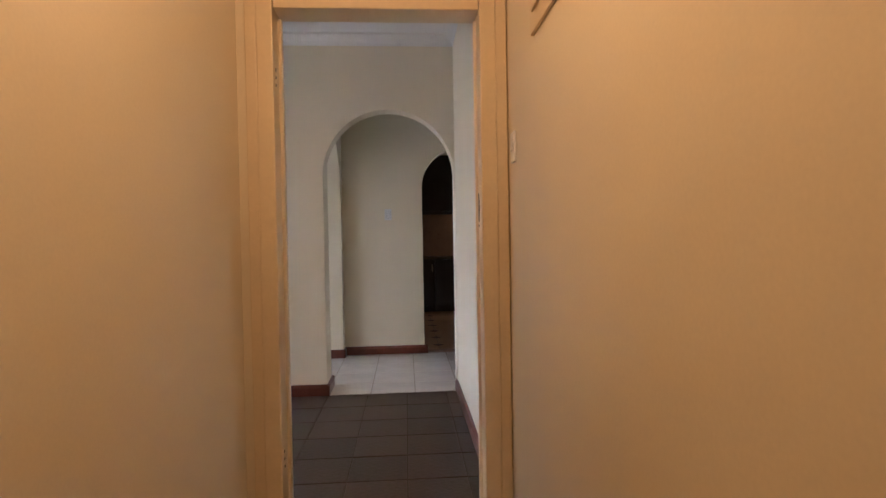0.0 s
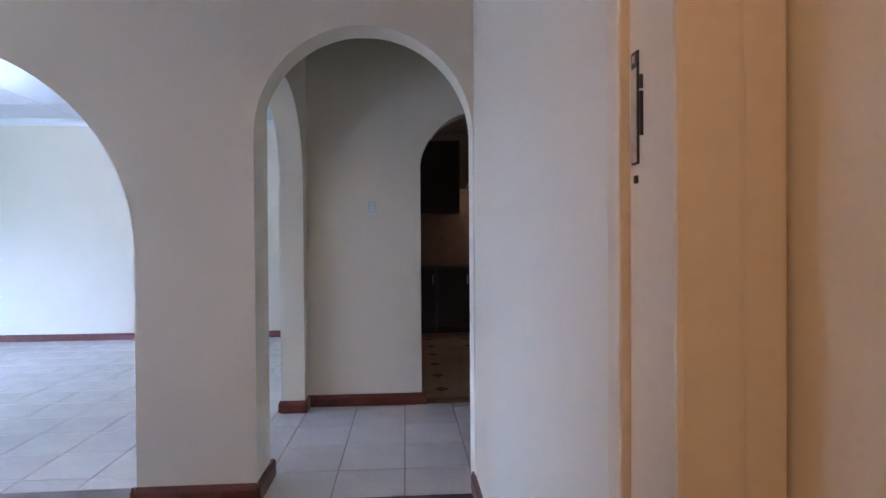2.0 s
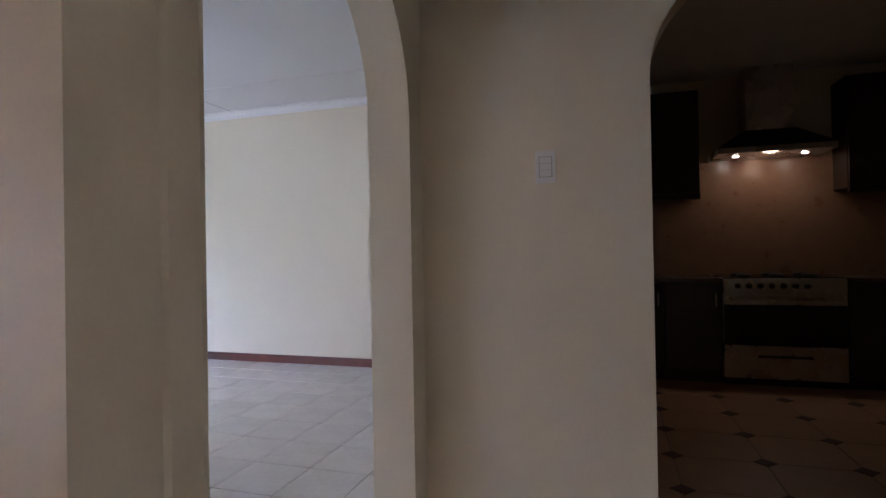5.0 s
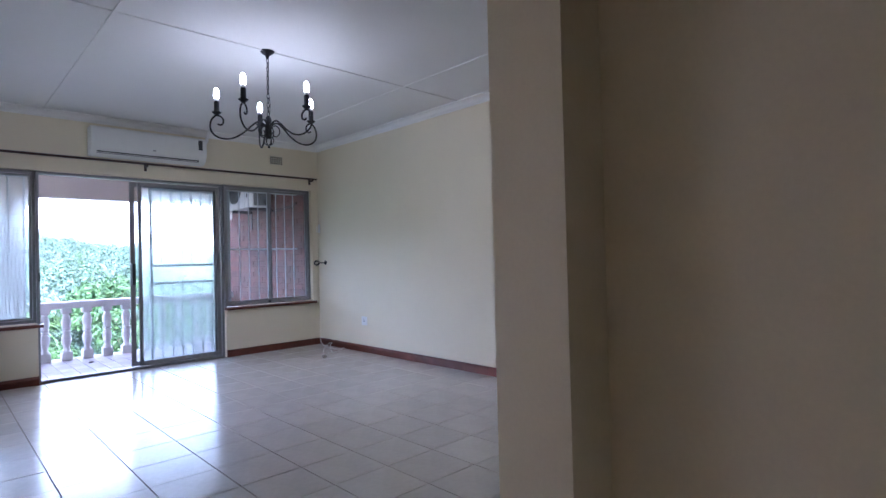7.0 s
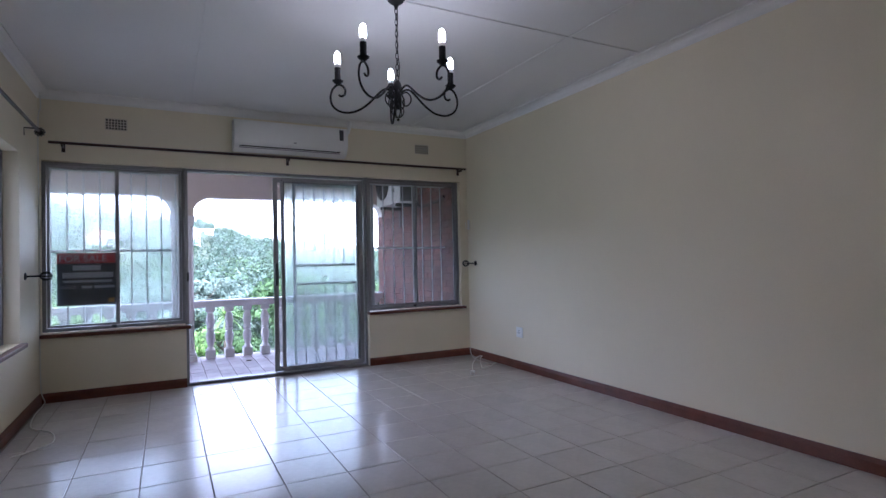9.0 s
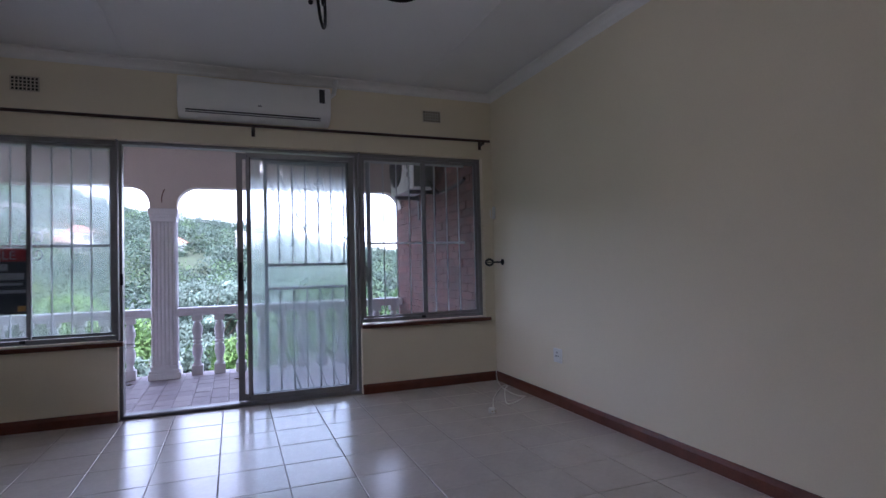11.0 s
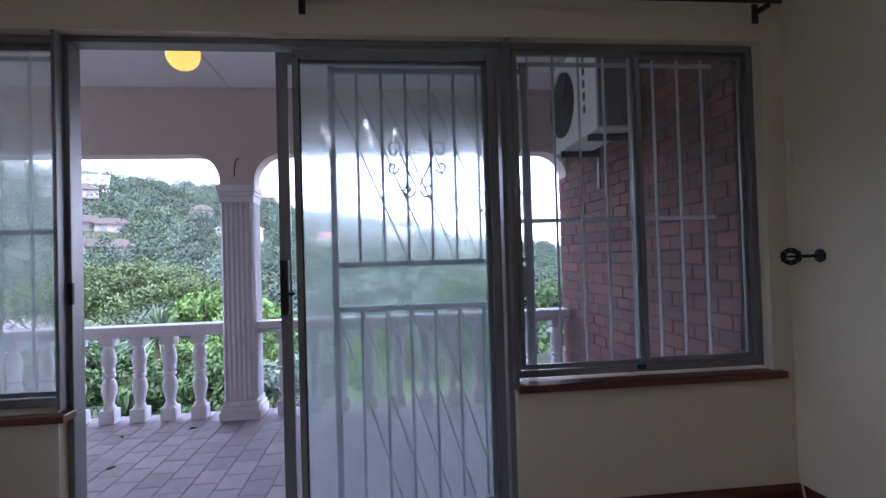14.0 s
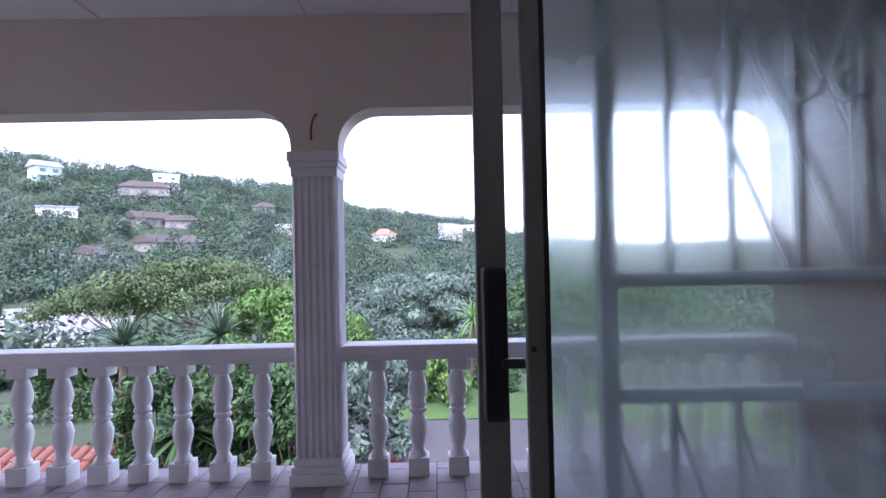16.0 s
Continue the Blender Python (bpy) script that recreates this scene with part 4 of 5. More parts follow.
for k in range(4):
    part("grille_spoke", tube(bmesh.new(), [(-0.19 + 0.255 * math.cos(k * math.pi / 4 + s), -0.355, 0.34 + 0.255 * math.sin(k * math.pi / 4 + s)) for s in (0, math.pi)], 0.003, 5), ALUD, ou)
part("service_seam", boxed(0.168, 0.172, -0.3365, -0.33, 0.02, 0.66), ALUD, ou)
for k in range(5):
    z = 0.16 + 0.09 * k
    part("badge_stroke", boxed(0.23, 0.27, -0.3375, -0.334, z, z + 0.055), ALUD, ou)
for x in (-0.3, 0.3):
    part("bracket", boxed(x - 0.02, x + 0.02, -0.33, 0, -0.045, -0.002), ALUD, ou)
    part("bracket", boxed(x - 0.02, x + 0.02, -0.02, 0, -0.3, -0.045), ALUD, ou)
part("pipe", tube(bmesh.new(), spline3([(0.46, -0.15, 0.08), (0.5, -0.14, 0.05), (0.54, -0.08, -0.05), (0.6, -0.03, -0.06), (1.1, -0.03, -0.03), (1.22, -0.03, 0.0)]), 0.018, 8), BLACK, ou, smooth=60)

# ---- kitchen seen through its arch ----
DARKW = mat("dark_cabinet_wood", (0.022, 0.012, 0.009), 0.35, var=0.4, scale=5, fine=60)
STAIN = mat("brushed_stainless", (0.55, 0.54, 0.52), 0.28, 1.0, var=0.1, fine=300)
GRANITE = mat("dark_speckled_worktop", (0.10, 0.075, 0.055), 0.25, var=0.6, scale=40, fine=200)
SPLASH = mat("brown_splash_tile", (0.22, 0.125, 0.072), 0.3, var=0.15, scale=8)
KTILE = mat("warm_stone_tile", (0.48, 0.29, 0.17), 0.4, var=0.2, scale=6, rand=0.2)
OVENG = mat("black_oven_glass", (0.008, 0.008, 0.009), 0.1, var=0.1)
KY = 8.15
for x0, x1 in ((-0.54, 0.02), (0.03, 0.58), (0.585, 1.04), (1.96, 2.5)):
    c = thing("base_cabinet", (x0 + x1) / 2, KY, 0, "dark stained wooden kitchen base cabinet", "cabinet", "kitchen base cabinets")
    w = (x1 - x0) / 2
    part("body", boxed(-w, w, 0.02, 0.6, 0.1, 0.87, bevel=0.002), DARKW, c)
    part("plinth", boxed(-w, w, 0.06, 0.58, 0, 0.1), DARKW, c)
    d = part("door", boxed(-w + 0.006, w - 0.006, -0.002, 0.02, 0.11, 0.86, bevel=0.004), DARKW, c)
    part("handle", boxed(w - 0.05, w - 0.04, -0.03, -0.002, 0.66, 0.78, bevel=0.003), STEEL, d)
for x0, x1 in ((-0.54, 1.045), (1.955, 2.5)):
    wt = thing("worktop", 0, KY, 0.87, "dark speckled stone kitchen worktop", "worktop")
    part("slab", boxed(x0, x1, -0.02, 0.6, 0, 0.035, bevel=0.005), GRANITE, wt)
st = thing("stove", 1.5, KY, 0, "stainless steel freestanding stove with black oven door", "stove")
part("body", boxed(-0.45, 0.45, 0.0, 0.6, 0.06, 0.9, bevel=0.004), STAIN, st)
part("control_panel", boxed(-0.448, 0.448, -0.02, 0.0, 0.78, 0.895, bevel=0.004), STAIN, st)
for k in range(7):
    part("knob", lathe(bmesh.new(), [(0.024, 0), (0.022, 0.02), (0.016, 0.028)], 14), BLACK, st, "black control knob", smooth=40).matrix_basis = pose(-0.34 + 0.085 * k, -0.02, 0.84, 90, 0, 0)
part("oven_door", boxed(-0.445, 0.445, -0.015, 0.0, 0.34, 0.72, bevel=0.004), OVENG, st, "black glass oven door")
part("oven_rail", boxed(-0.445, 0.445, -0.018, 0.0, 0.68, 0.765, bevel=0.004), STAIN, st)
part("handle", tube(bmesh.new(), [(-0.4, -0.05, 0.735), (0.4, -0.05, 0.735)], 0.011, 8), STAIN, st, smooth=60)
dr = part("drawer", boxed(-0.445, 0.445, -0.015, 0.0, 0.08, 0.335, bevel=0.004), STAIN, st)
part("handle", boxed(-0.2, 0.2, -0.03, -0.015, 0.24, 0.262, bevel=0.005), BLACK, dr)
part("hob", boxed(-0.44, 0.44, 0.03, 0.58, 0.9, 0.91, bevel=0.003), OVENG, st)
for x in (-0.25, 0.0, 0.25):
    for y in (0.18, 0.43):
        part("burner", lathe(bmesh.new(), [(0.06, 0.91), (0.06, 0.925), (0.03, 0.935)], 14, (x, y, 0)), BLACK, st)
part("foot", boxed(-0.43, 0.43, 0.03, 0.55, 0, 0.06), BLACK, st)
hd = thing("cooker_hood", 1.5, 8.75, 1.98, "stainless chimney cooker hood with two lit lamps", "cooker hood")
part("chimney", boxed(-0.19, 0.19, -0.32, 0.0, 0.2, 0.79, bevel=0.004), STAIN, hd)
bm = bmesh.new()
lo = [bm.verts.new(p) for p in ((-0.45, -0.5, 0.05), (0.45, -0.5, 0.05), (0.45, 0, 0.05), (-0.45, 0, 0.05))]
up = [bm.verts.new(p) for p in ((-0.2, -0.33, 0.22), (0.2, -0.33, 0.22), (0.2, 0, 0.22), (-0.2, 0, 0.22))]
for k in range(4):
    bm.faces.new((lo[k], lo[(k + 1) % 4], up[(k + 1) % 4], up[k]))
bm.faces.new(lo[::-1])
bm.faces.new(up)
part("canopy", bm, BLACK, hd)
part("rim", boxed(-0.45, 0.45, -0.5, 0.0, 0.0, 0.05, bevel=0.004), STAIN, hd)
HOODL = glow("hood_lamp", (1.0, 0.8, 0.5), 5.0)
for x in (-0.27, 0.27):
    part("lamp", lathe(bmesh.new(), [(0.022, -0.004), (0.022, 0.002)], 14, (x, -0.3, 0)), HOODL, hd, "lit round lamp")
for x0, x1 in ((-0.2, 0.36), (0.37, 0.93), (2.07, 2.6)):
    c = thing("wall_cabinet", (x0 + x1) / 2, 8.75, 1.66, "dark stained wooden kitchen wall cabinet", "cabinet", "kitchen wall cabinets")
    w = (x1 - x0) / 2
    part("body", boxed(-w, w, -0.32, 0, 0.0, 0.95, bevel=0.003), DARKW, c)
    part("door", boxed(-w + 0.006, w - 0.006, -0.342, -0.32, 0.01, 0.94, bevel=0.004), DARKW, c)
    part("light_rail", boxed(-w, w, -0.345, -0.31, -0.05, 0.0, bevel=0.004), DARKW, c)
struct(finish("splashback", boxed(-0.54, 3.0, 8.742, 8.75, 0.905, 1.98), SPLASH), "warm brown tiled kitchen splashback", "splashback")
point_lamp("hood_glow", (1.5, 8.42, 1.92), 0.06, (1.0, 0.62, 0.3), 0.06)
INSET = mat("dark_red_inset", (0.05, 0.015, 0.012), 0.4, var=0.3)
WOODT = mat("wood_block_threshold", (0.16, 0.06, 0.028), 0.4, var=0.4, rand=0.6)

# ---- plants ----
def leafy(name, c1, c2, rough=0.6, scale=0.9):
    m, n, l, b = nodes_of(name)
    g = n.new("ShaderNodeNewGeometry")
    r = n.new("ShaderNodeValToRGB")
    r.color_ramp.elements[0].color, r.color_ramp.elements[1].color = (*c1, 1), (*c2, 1)
    l.new(g.outputs["Random Per Island"], r.inputs["Fac"])
    tc, big = n.new("ShaderNodeTexCoord"), n.new("ShaderNodeTexNoise")
    big.inputs["Scale"].default_value, big.inputs["Detail"].default_value = scale, 2.0
    l.new(tc.outputs["Object"], big.inputs["Vector"])
    span = n.new("ShaderNodeMapRange")
    span.inputs["From Min"].default_value, span.inputs["From Max"].default_value = 0.35, 0.65
    span.inputs["To Min"].default_value, span.inputs["To Max"].default_value = 0.6, 1.45
    l.new(big.outputs["Fac"], span.inputs["Value"])
    hs = n.new("ShaderNodeHueSaturation")
    l.new(r.outputs["Color"], hs.inputs["Color"])
    l.new(span.outputs["Result"], hs.inputs["Value"])
    l.new(hs.outputs["Color"], b.inputs["Base Color"])
    b.inputs["Roughness"].default_value = rough
    b.inputs["Specular IOR Level"].default_value = 0.3
    return m


BARK = mat("grey_brown_bark", (0.10, 0.075, 0.055), 0.9, var=0.4, scale=8, fine=60, bump=0.6, dist=0.01)
L_ACACIA = leafy("olive_yellow_leaves", (0.03, 0.058, 0.022), (0.115, 0.155, 0.058))
L_BRIGHT = leafy("bright_green_leaves", (0.05, 0.105, 0.025), (0.14, 0.235, 0.06))
L_SILVER = leafy("silver_green_leaves", (0.07, 0.11, 0.085), (0.165, 0.215, 0.165))
L_DARK = leafy("dark_green_leaves", (0.016, 0.045, 0.014), (0.07, 0.125, 0.04))
L_WOOD = leafy("mixed_woodland_leaves", (0.026, 0.052, 0.036), (0.075, 0.108, 0.074), 0.6, 0.12)
L_WOODB = leafy("lighter_woodland_leaves", (0.045, 0.085, 0.034), (0.10, 0.155, 0.068), 0.6, 0.12)
L_WOODG = leafy("greyer_woodland_leaves", (0.055, 0.085, 0.07), (0.12, 0.155, 0.13), 0.6, 0.12)
L_RED = leafy("red_cordyline_leaves", (0.10, 0.012, 0.02), (0.24, 0.04, 0.05))
L_SPIKE = leafy("blue_green_blades", (0.04, 0.075, 0.045), (0.14, 0.19, 0.12))
RNG = np.random.default_rng(7)


def leaves(centres, radii, count, size, squash=0.75, shell=0.55):
    """Leaf blades scattered through clumps: vertices and faces of pointed four-sided leaves."""
    n = len(centres)
    k = np.repeat(np.arange(n), count)
    d = RNG.normal(size=(n * count, 3))
    d /= np.linalg.norm(d, axis=1)[:, None]
    rad = radii[k] * (shell + (1 - shell) * RNG.random(n * count) ** 0.5)
    lump = 1 + 0.35 * np.sin(d[:, 0] * 5 + k) * np.cos(d[:, 1] * 4 + 2 * k) + 0.15 * RNG.normal(size=n * count)
    p = centres[k] + d * (rad * lump)[:, None] * np.array([1, 1, squash])
    up = d + 0.45 * RNG.normal(size=(n * count, 3))
    a = np.cross(up, RNG.normal(size=(n * count, 3)))
    a /= np.linalg.norm(a, axis=1)[:, None]
    b = np.cross(up, a)
    b /= np.linalg.norm(b, axis=1)[:, None]
    s = (size * (0.6 + 0.8 * RNG.random(n * count)))[:, None]
    v = np.stack([p - a * s, p + b * s * 0.42, p + a * s, p - b * s * 0.42], 1).reshape(-1, 3)
    f = np.arange(len(v)).reshape(-1, 4)
    return v, f


def leaf_object(name, v, f, material, parent=None):
    me = bpy.data.meshes.new(name)
    me.from_pydata(v.tolist(), [], f.tolist())
    me.materials.append(material)
    ob = new(name, me)
    ob.parent = parent
    return ob


def tree(name, a, r, height, spread, clumps, per, leaf, material, label, flat=0.5, bare=0.45, category="tree"):
    """A tapered trunk with forking limbs, and a crown of leaf clumps at their ends."""
    g = at(a, r)
    t = thing(name, g.x, g.y, g.z - 0.05, label, category)
    bm = bmesh.new()
    top = height * bare
    lean = RNG.normal(size=2) * 0.06 * height
    tube(bm, [(0, 0, 0), (lean[0] * 0.3, lean[1] * 0.3, top * 0.5), (lean[0], lean[1], top)], [0.045 * height * 0.5, 0.035 * height * 0.5, 0.028 * height * 0.5], 8)
    cs, rd = [], []
    limbs = 9
    for k in range(limbs):
        ang = 2 * math.pi * k / limbs + RNG.uniform(-0.3, 0.3)
        out = spread * RNG.uniform(0.45, 0.95)
        end = Vector((lean[0] + out * math.cos(ang), lean[1] + out * math.sin(ang), height * RNG.uniform(0.7, 0.92)))
        mid = Vector((lean[0], lean[1], top)).lerp(end, 0.5) + Vector((0, 0, -0.04 * height))
        tube(bm, [(lean[0], lean[1], top * 0.93), mid, end], [0.018 * height * 0.5, 0.012 * height * 0.5, 0.004 * height * 0.5], 6)
    for k in range(clumps):
        ang = RNG.uniform(0, 2 * math.pi)
        rr = spread * math.sqrt(RNG.uniform(0.0, 1.0))
        edge = rr / spread
        z = height * (1 - (1 - bare) * flat * edge ** 2) - RNG.uniform(0.03, 0.25) * height * (1 - bare)
        cs.append((lean[0] + rr * math.cos(ang), lean[1] + rr * math.sin(ang), z))
        rd.append(spread * RNG.uniform(0.14, 0.26))
    part("trunk", bm, BARK, t, smooth=60)
    v, f = leaves(np.array(cs), np.array(rd), per, leaf, 0.6)
    leaf_object("crown", v, f, material, t)
    return t


def shrub(name, a, r, height, spread, clumps, per, leaf, material, label):
    g = at(a, r)
    t = thing(name, g.x, g.y, g.z - 0.03, label, "shrub")
    bm = bmesh.new()
    for k in range(5):
        ang = 2 * math.pi * k / 5
        tube(bm, [(0, 0, 0), (0.3 * spread * math.cos(ang), 0.3 * spread * math.sin(ang), height * 0.4), (0.55 * spread * math.cos(ang), 0.55 * spread * math.sin(ang), height * 0.8)], [0.03, 0.02, 0.008], 6)
    part("stems", bm, BARK, t, smooth=60)
    cs = [(spread * RNG.uniform(-0.75, 0.75), spread * RNG.uniform(-0.75, 0.75), height * RNG.uniform(0.12, 0.85)) for k in range(clumps)]
    v, f = leaves(np.array(cs), np.array([spread * RNG.uniform(0.25, 0.42) for k in range(clumps)]), per, leaf, 0.9)
    leaf_object("crown", v, f, material, t)
    return t


def spiky(name, a, r, z0, length, count, material, label, trunk=0.0, droop=0.35, width=0.035):
    """A rosette of long blades, on a trunk where there is one."""
    g = at(a, r)
    t = thing(name, g.x, g.y, g.z - 0.02, label, "palm" if trunk else "plant")
    if trunk:
        part("trunk", tube(bmesh.new(), [(0, 0, 0), (0.03, 0, trunk * 0.5), (0, 0.02, trunk)], [0.14, 0.11, 0.1], 10), BARK, t, smooth=60)
    vs, fs = [], []
    for k in range(count):
        a2, e = RNG.uniform(0, 2 * math.pi), RNG.uniform(-0.3, 1.35)
        L = length * RNG.uniform(0.75, 1.1)
        dx, dy = math.cos(a2), math.sin(a2)
        base = len(vs)
        for i in range(5):
            u = i / 4
            w = width * (1 - u) * (0.6 + 1.2 * u * (1 - u) * 2) + 0.002
            rr = L * u * math.cos(e)
            z = trunk + z0 + L * u * math.sin(e) - droop * L * u * u
            vs += [(rr * dx - w * dy, rr * dy + w * dx, z), (rr * dx + w * dy, rr * dy - w * dx, z + 0.004)]
        fs += [(base + 2 * i, base + 2 * i + 1, base + 2 * i + 3, base + 2 * i + 2) for i in range(4)]
    leaf_object("foliage", np.array(vs), np.array(fs), material, t)
    return t


# garden below the balcony
tree("umbrella_tree", -25.5, 29, 5.8, 4.3, 58, 640, 0.085, L_ACACIA, "broad flat-topped olive-green tree below the balcony", 0.35, 0.45)
tree("umbrella_tree", -32, 33, 5.2, 3.6, 46, 420, 0.085, L_ACACIA, "spreading olive-green tree with bare limbs", 0.4, 0.5)
tree("garden_tree", -16.5, 22, 3.9, 3.0, 52, 380, 0.1, L_BRIGHT, "bright green leafy tree behind the column", 0.7, 0.3)
tree("silver_tree", -3.5, 25, 4.9, 3.2, 64, 420, 0.09, L_SILVER, "dense silver-green coastal tree", 0.8, 0.2)
tree("silver_tree", 4.5, 27, 4.7, 3.4, 64, 420, 0.09, L_SILVER, "rounded silver-green coastal tree beside the drive", 0.8, 0.2)
tree("garden_tree", 12, 24, 4.6, 3.2, 44, 220, 0.12, L_DARK, "dark green tree beyond the drive", 0.8, 0.25)
tree("garden_tree", 22, 26, 4.4, 3.4, 44, 220, 0.12, L_DARK, "dark green tree at the garden edge", 0.8, 0.25)
for a, r, hgt, sp, m, lab in ((-17.5, 9.2, 2.7, 0.85, L_DARK, "tall ivy-leaved shrub close under the rail"), (-21.5, 9.6, 2.75, 0.8, L_DARK, "tall dense dark shrub close under the rail"),
                              (-13.2, 9.8, 2.6, 0.75, L_SILVER, "pale-leaved rounded shrub close under the rail"), (-25.5, 10.2, 2.6, 0.8, L_DARK, "dark leafy shrub beside the palms"),
                              (-30, 12, 2.3, 1.0, L_DARK, "dark leafy shrub below the balcony"), (-7.2, 11, 2.3, 0.72, L_SILVER, "clipped round pale-green bush"),
                              (0.2, 15, 2.15, 0.85, L_BRIGHT, "clipped round bright green bush on the lawn"), (-4.5, 17, 1.7, 0.8, L_DARK, "low dark bush on the lawn"),
                              (5.5, 17, 1.8, 0.8, L_DARK, "low dark bush beside the drive"), (-36, 20, 2.2, 1.5, L_DARK, "dark bush below the parking area"), (-21, 15, 2.0, 1.3, L_BRIGHT, "bright green shrub among the palms"),
                              (-12, 17, 2.4, 1.2, L_BRIGHT, "leafy green shrub under the tree"), (14, 15, 2.2, 1.1, L_DARK, "rounded dark garden bush by the drive"), (-28, 20, 2.4, 1.4, L_DARK, "dark shrub under the spreading tree")):
    shrub("shrub", a, r, hgt, sp, 26, 230, 0.055 + 0.0016 * r, m, lab)
spiky("fan_palm", -24.0, 13.5, 0, 1.25, 170, L_SPIKE, "grey-green spiky palm rosette above the rail", 2.55, 0.25)
spiky("fan_palm", -32.5, 14.5, 0, 1.15, 150, L_SPIKE, "spiky palm rosette beside the spreading tree", 2.4, 0.25)
spiky("fan_palm", -28.5, 9.6, 0, 1.1, 120, L_DARK, "dark green palm with arching blades under the rail", 1.4, 0.45)
spiky("feather_palm", 3.6, 18, 0, 1.6, 70, L_BRIGHT, "arching feather palm beside the silver trees", 2.4, 0.5)
spiky("cordyline", -13.4, 8.0, 0, 0.75, 90, L_RED, "dark red spiky cordyline by the column", 0.6, 0.4)
spiky("cordyline", -7.4, 9.4, 0, 0.7, 90, L_RED, "dark red spiky cordyline beside the drive", 0.3, 0.4)
spiky("cordyline", -31.5, 9.2, 0, 0.7, 70, L_RED, "reddish spiky plant near the roof", 0.5, 0.4)


def sheet(name, a0, a1, r0, r1, lift, material, label, category, na=14, nr=6):
    bm = bmesh.new()
    rows = [[bm.verts.new(at(a0 + (a1 - a0) * i / na, r0 + (r1 - r0) * j / nr) + Vector((0, 0, lift))) for i in range(na + 1)] for j in range(nr + 1)]
    for u, v in zip(rows, rows[1:]):
        for i in range(na):
            bm.faces.new((u[i], u[i + 1], v[i + 1], v[i]))
    return struct(finish(name, bm, material, smooth=180), label, category)


ASPH = mat("worn_asphalt", (0.085, 0.08, 0.085), 0.9, var=0.25, scale=1.5, fine=60, bump=0.3)
LAWN = mat("lawn_grass", (0.07, 0.13, 0.03), 0.95, var=0.4, scale=3, fine=80, bump=0.6)
PALE = mat("pale_concrete", (0.25, 0.238, 0.225), 0.85, var=0.15, scale=0.6, fine=8)
sheet("driveway", -11, 60, 5, 13.4, 0.03, ASPH, "dark asphalt driveway below the balcony", "driveway")
sheet("lawn", -12, 40, 13.4, 19, 0.05, LAWN, "short green lawn beside the driveway", "lawn")
sheet("parking_area", -50, -29.5, 62, 92, 0.35, PALE, "pale concrete parking area in the valley", "parking area")
sheet("hill_road", 0.2, 2.8, 190, 262, 1.0, PALE, "pale road climbing the hill", "road", 4, 10)

# red tiled roof under the balcony
ROOFT = mat("red_roof_tile", (0.2, 0.078, 0.055), 0.75, var=0.3, scale=4, fine=40, bump=0.4)
ROOFB = mat("brown_roof_tile", (0.085, 0.07, 0.063), 0.8, var=0.25, scale=1.0, fine=10)
ROOFO = mat("orange_roof_tile", (0.36, 0.18, 0.12), 0.8, var=0.2, scale=1.0, fine=10)
ROOFG = mat("grey_roof_sheet", (0.28, 0.28, 0.29), 0.7, var=0.2, scale=1.0, fine=10)
WHITEH = mat("white_house_wall", (0.72, 0.72, 0.70), 0.8, var=0.06, scale=0.5, fine=5)
CREAMH = mat("cream_house_wall", (0.26, 0.235, 0.215), 0.8, var=0.1, scale=0.5, fine=5)
GREENH = mat("pale_green_house_wall", (0.48, 0.60, 0.58), 0.8, var=0.06, scale=0.5, fine=5)
PANEF = mat("dark_far_window", (0.13, 0.14, 0.15), 0.2, var=0.2)
lr = thing("tiled_roof", -14.9, -2.75, -2.75, "red clay tiled lean-to roof below the balcony", "roof")
for k in range(17):
    bm = bmesh.new()
    for j in range(9):
        tube(bm, [(0.32 * j, 0.19 * k, 0.95 - 0.13 * j), (0.32 * j + 0.34, 0.19 * k, 0.835 - 0.13 * j)], [0.084, 0.092], 8)
    part("tile_row", bm, ROOFT, lr, smooth=60)
part("support", boxed(-0.3, 2.4, 0, 3.2, -0.6, -0.25), CREAMH, lr)
gw = thing("garden_wall", -17.5, -8.2, -3.2, "cream panelled garden wall beside the roof", "wall")
for k in range(5):
    part("panel", boxed(-0.05, 0.05, 0.9 * k, 0.9 * k + 0.86, 0, 2.0, bevel=0.01), WHITEH, gw)
    part("post", boxed(-0.08, 0.08, 0.9 * k - 0.06, 0.9 * k + 0.06, 0, 2.1, bevel=0.01), WHITEH, gw)


# ---- houses on the hill ----
def hill_hit(a, el):
    """Distance at which a line of sight with this rise meets the hill."""
    r = 60.0
    while r < 330:
        if terrain(r, a) - 1.2 >= math.tan(radians(el)) * r:
            return r
        r += 2
    return 308.0


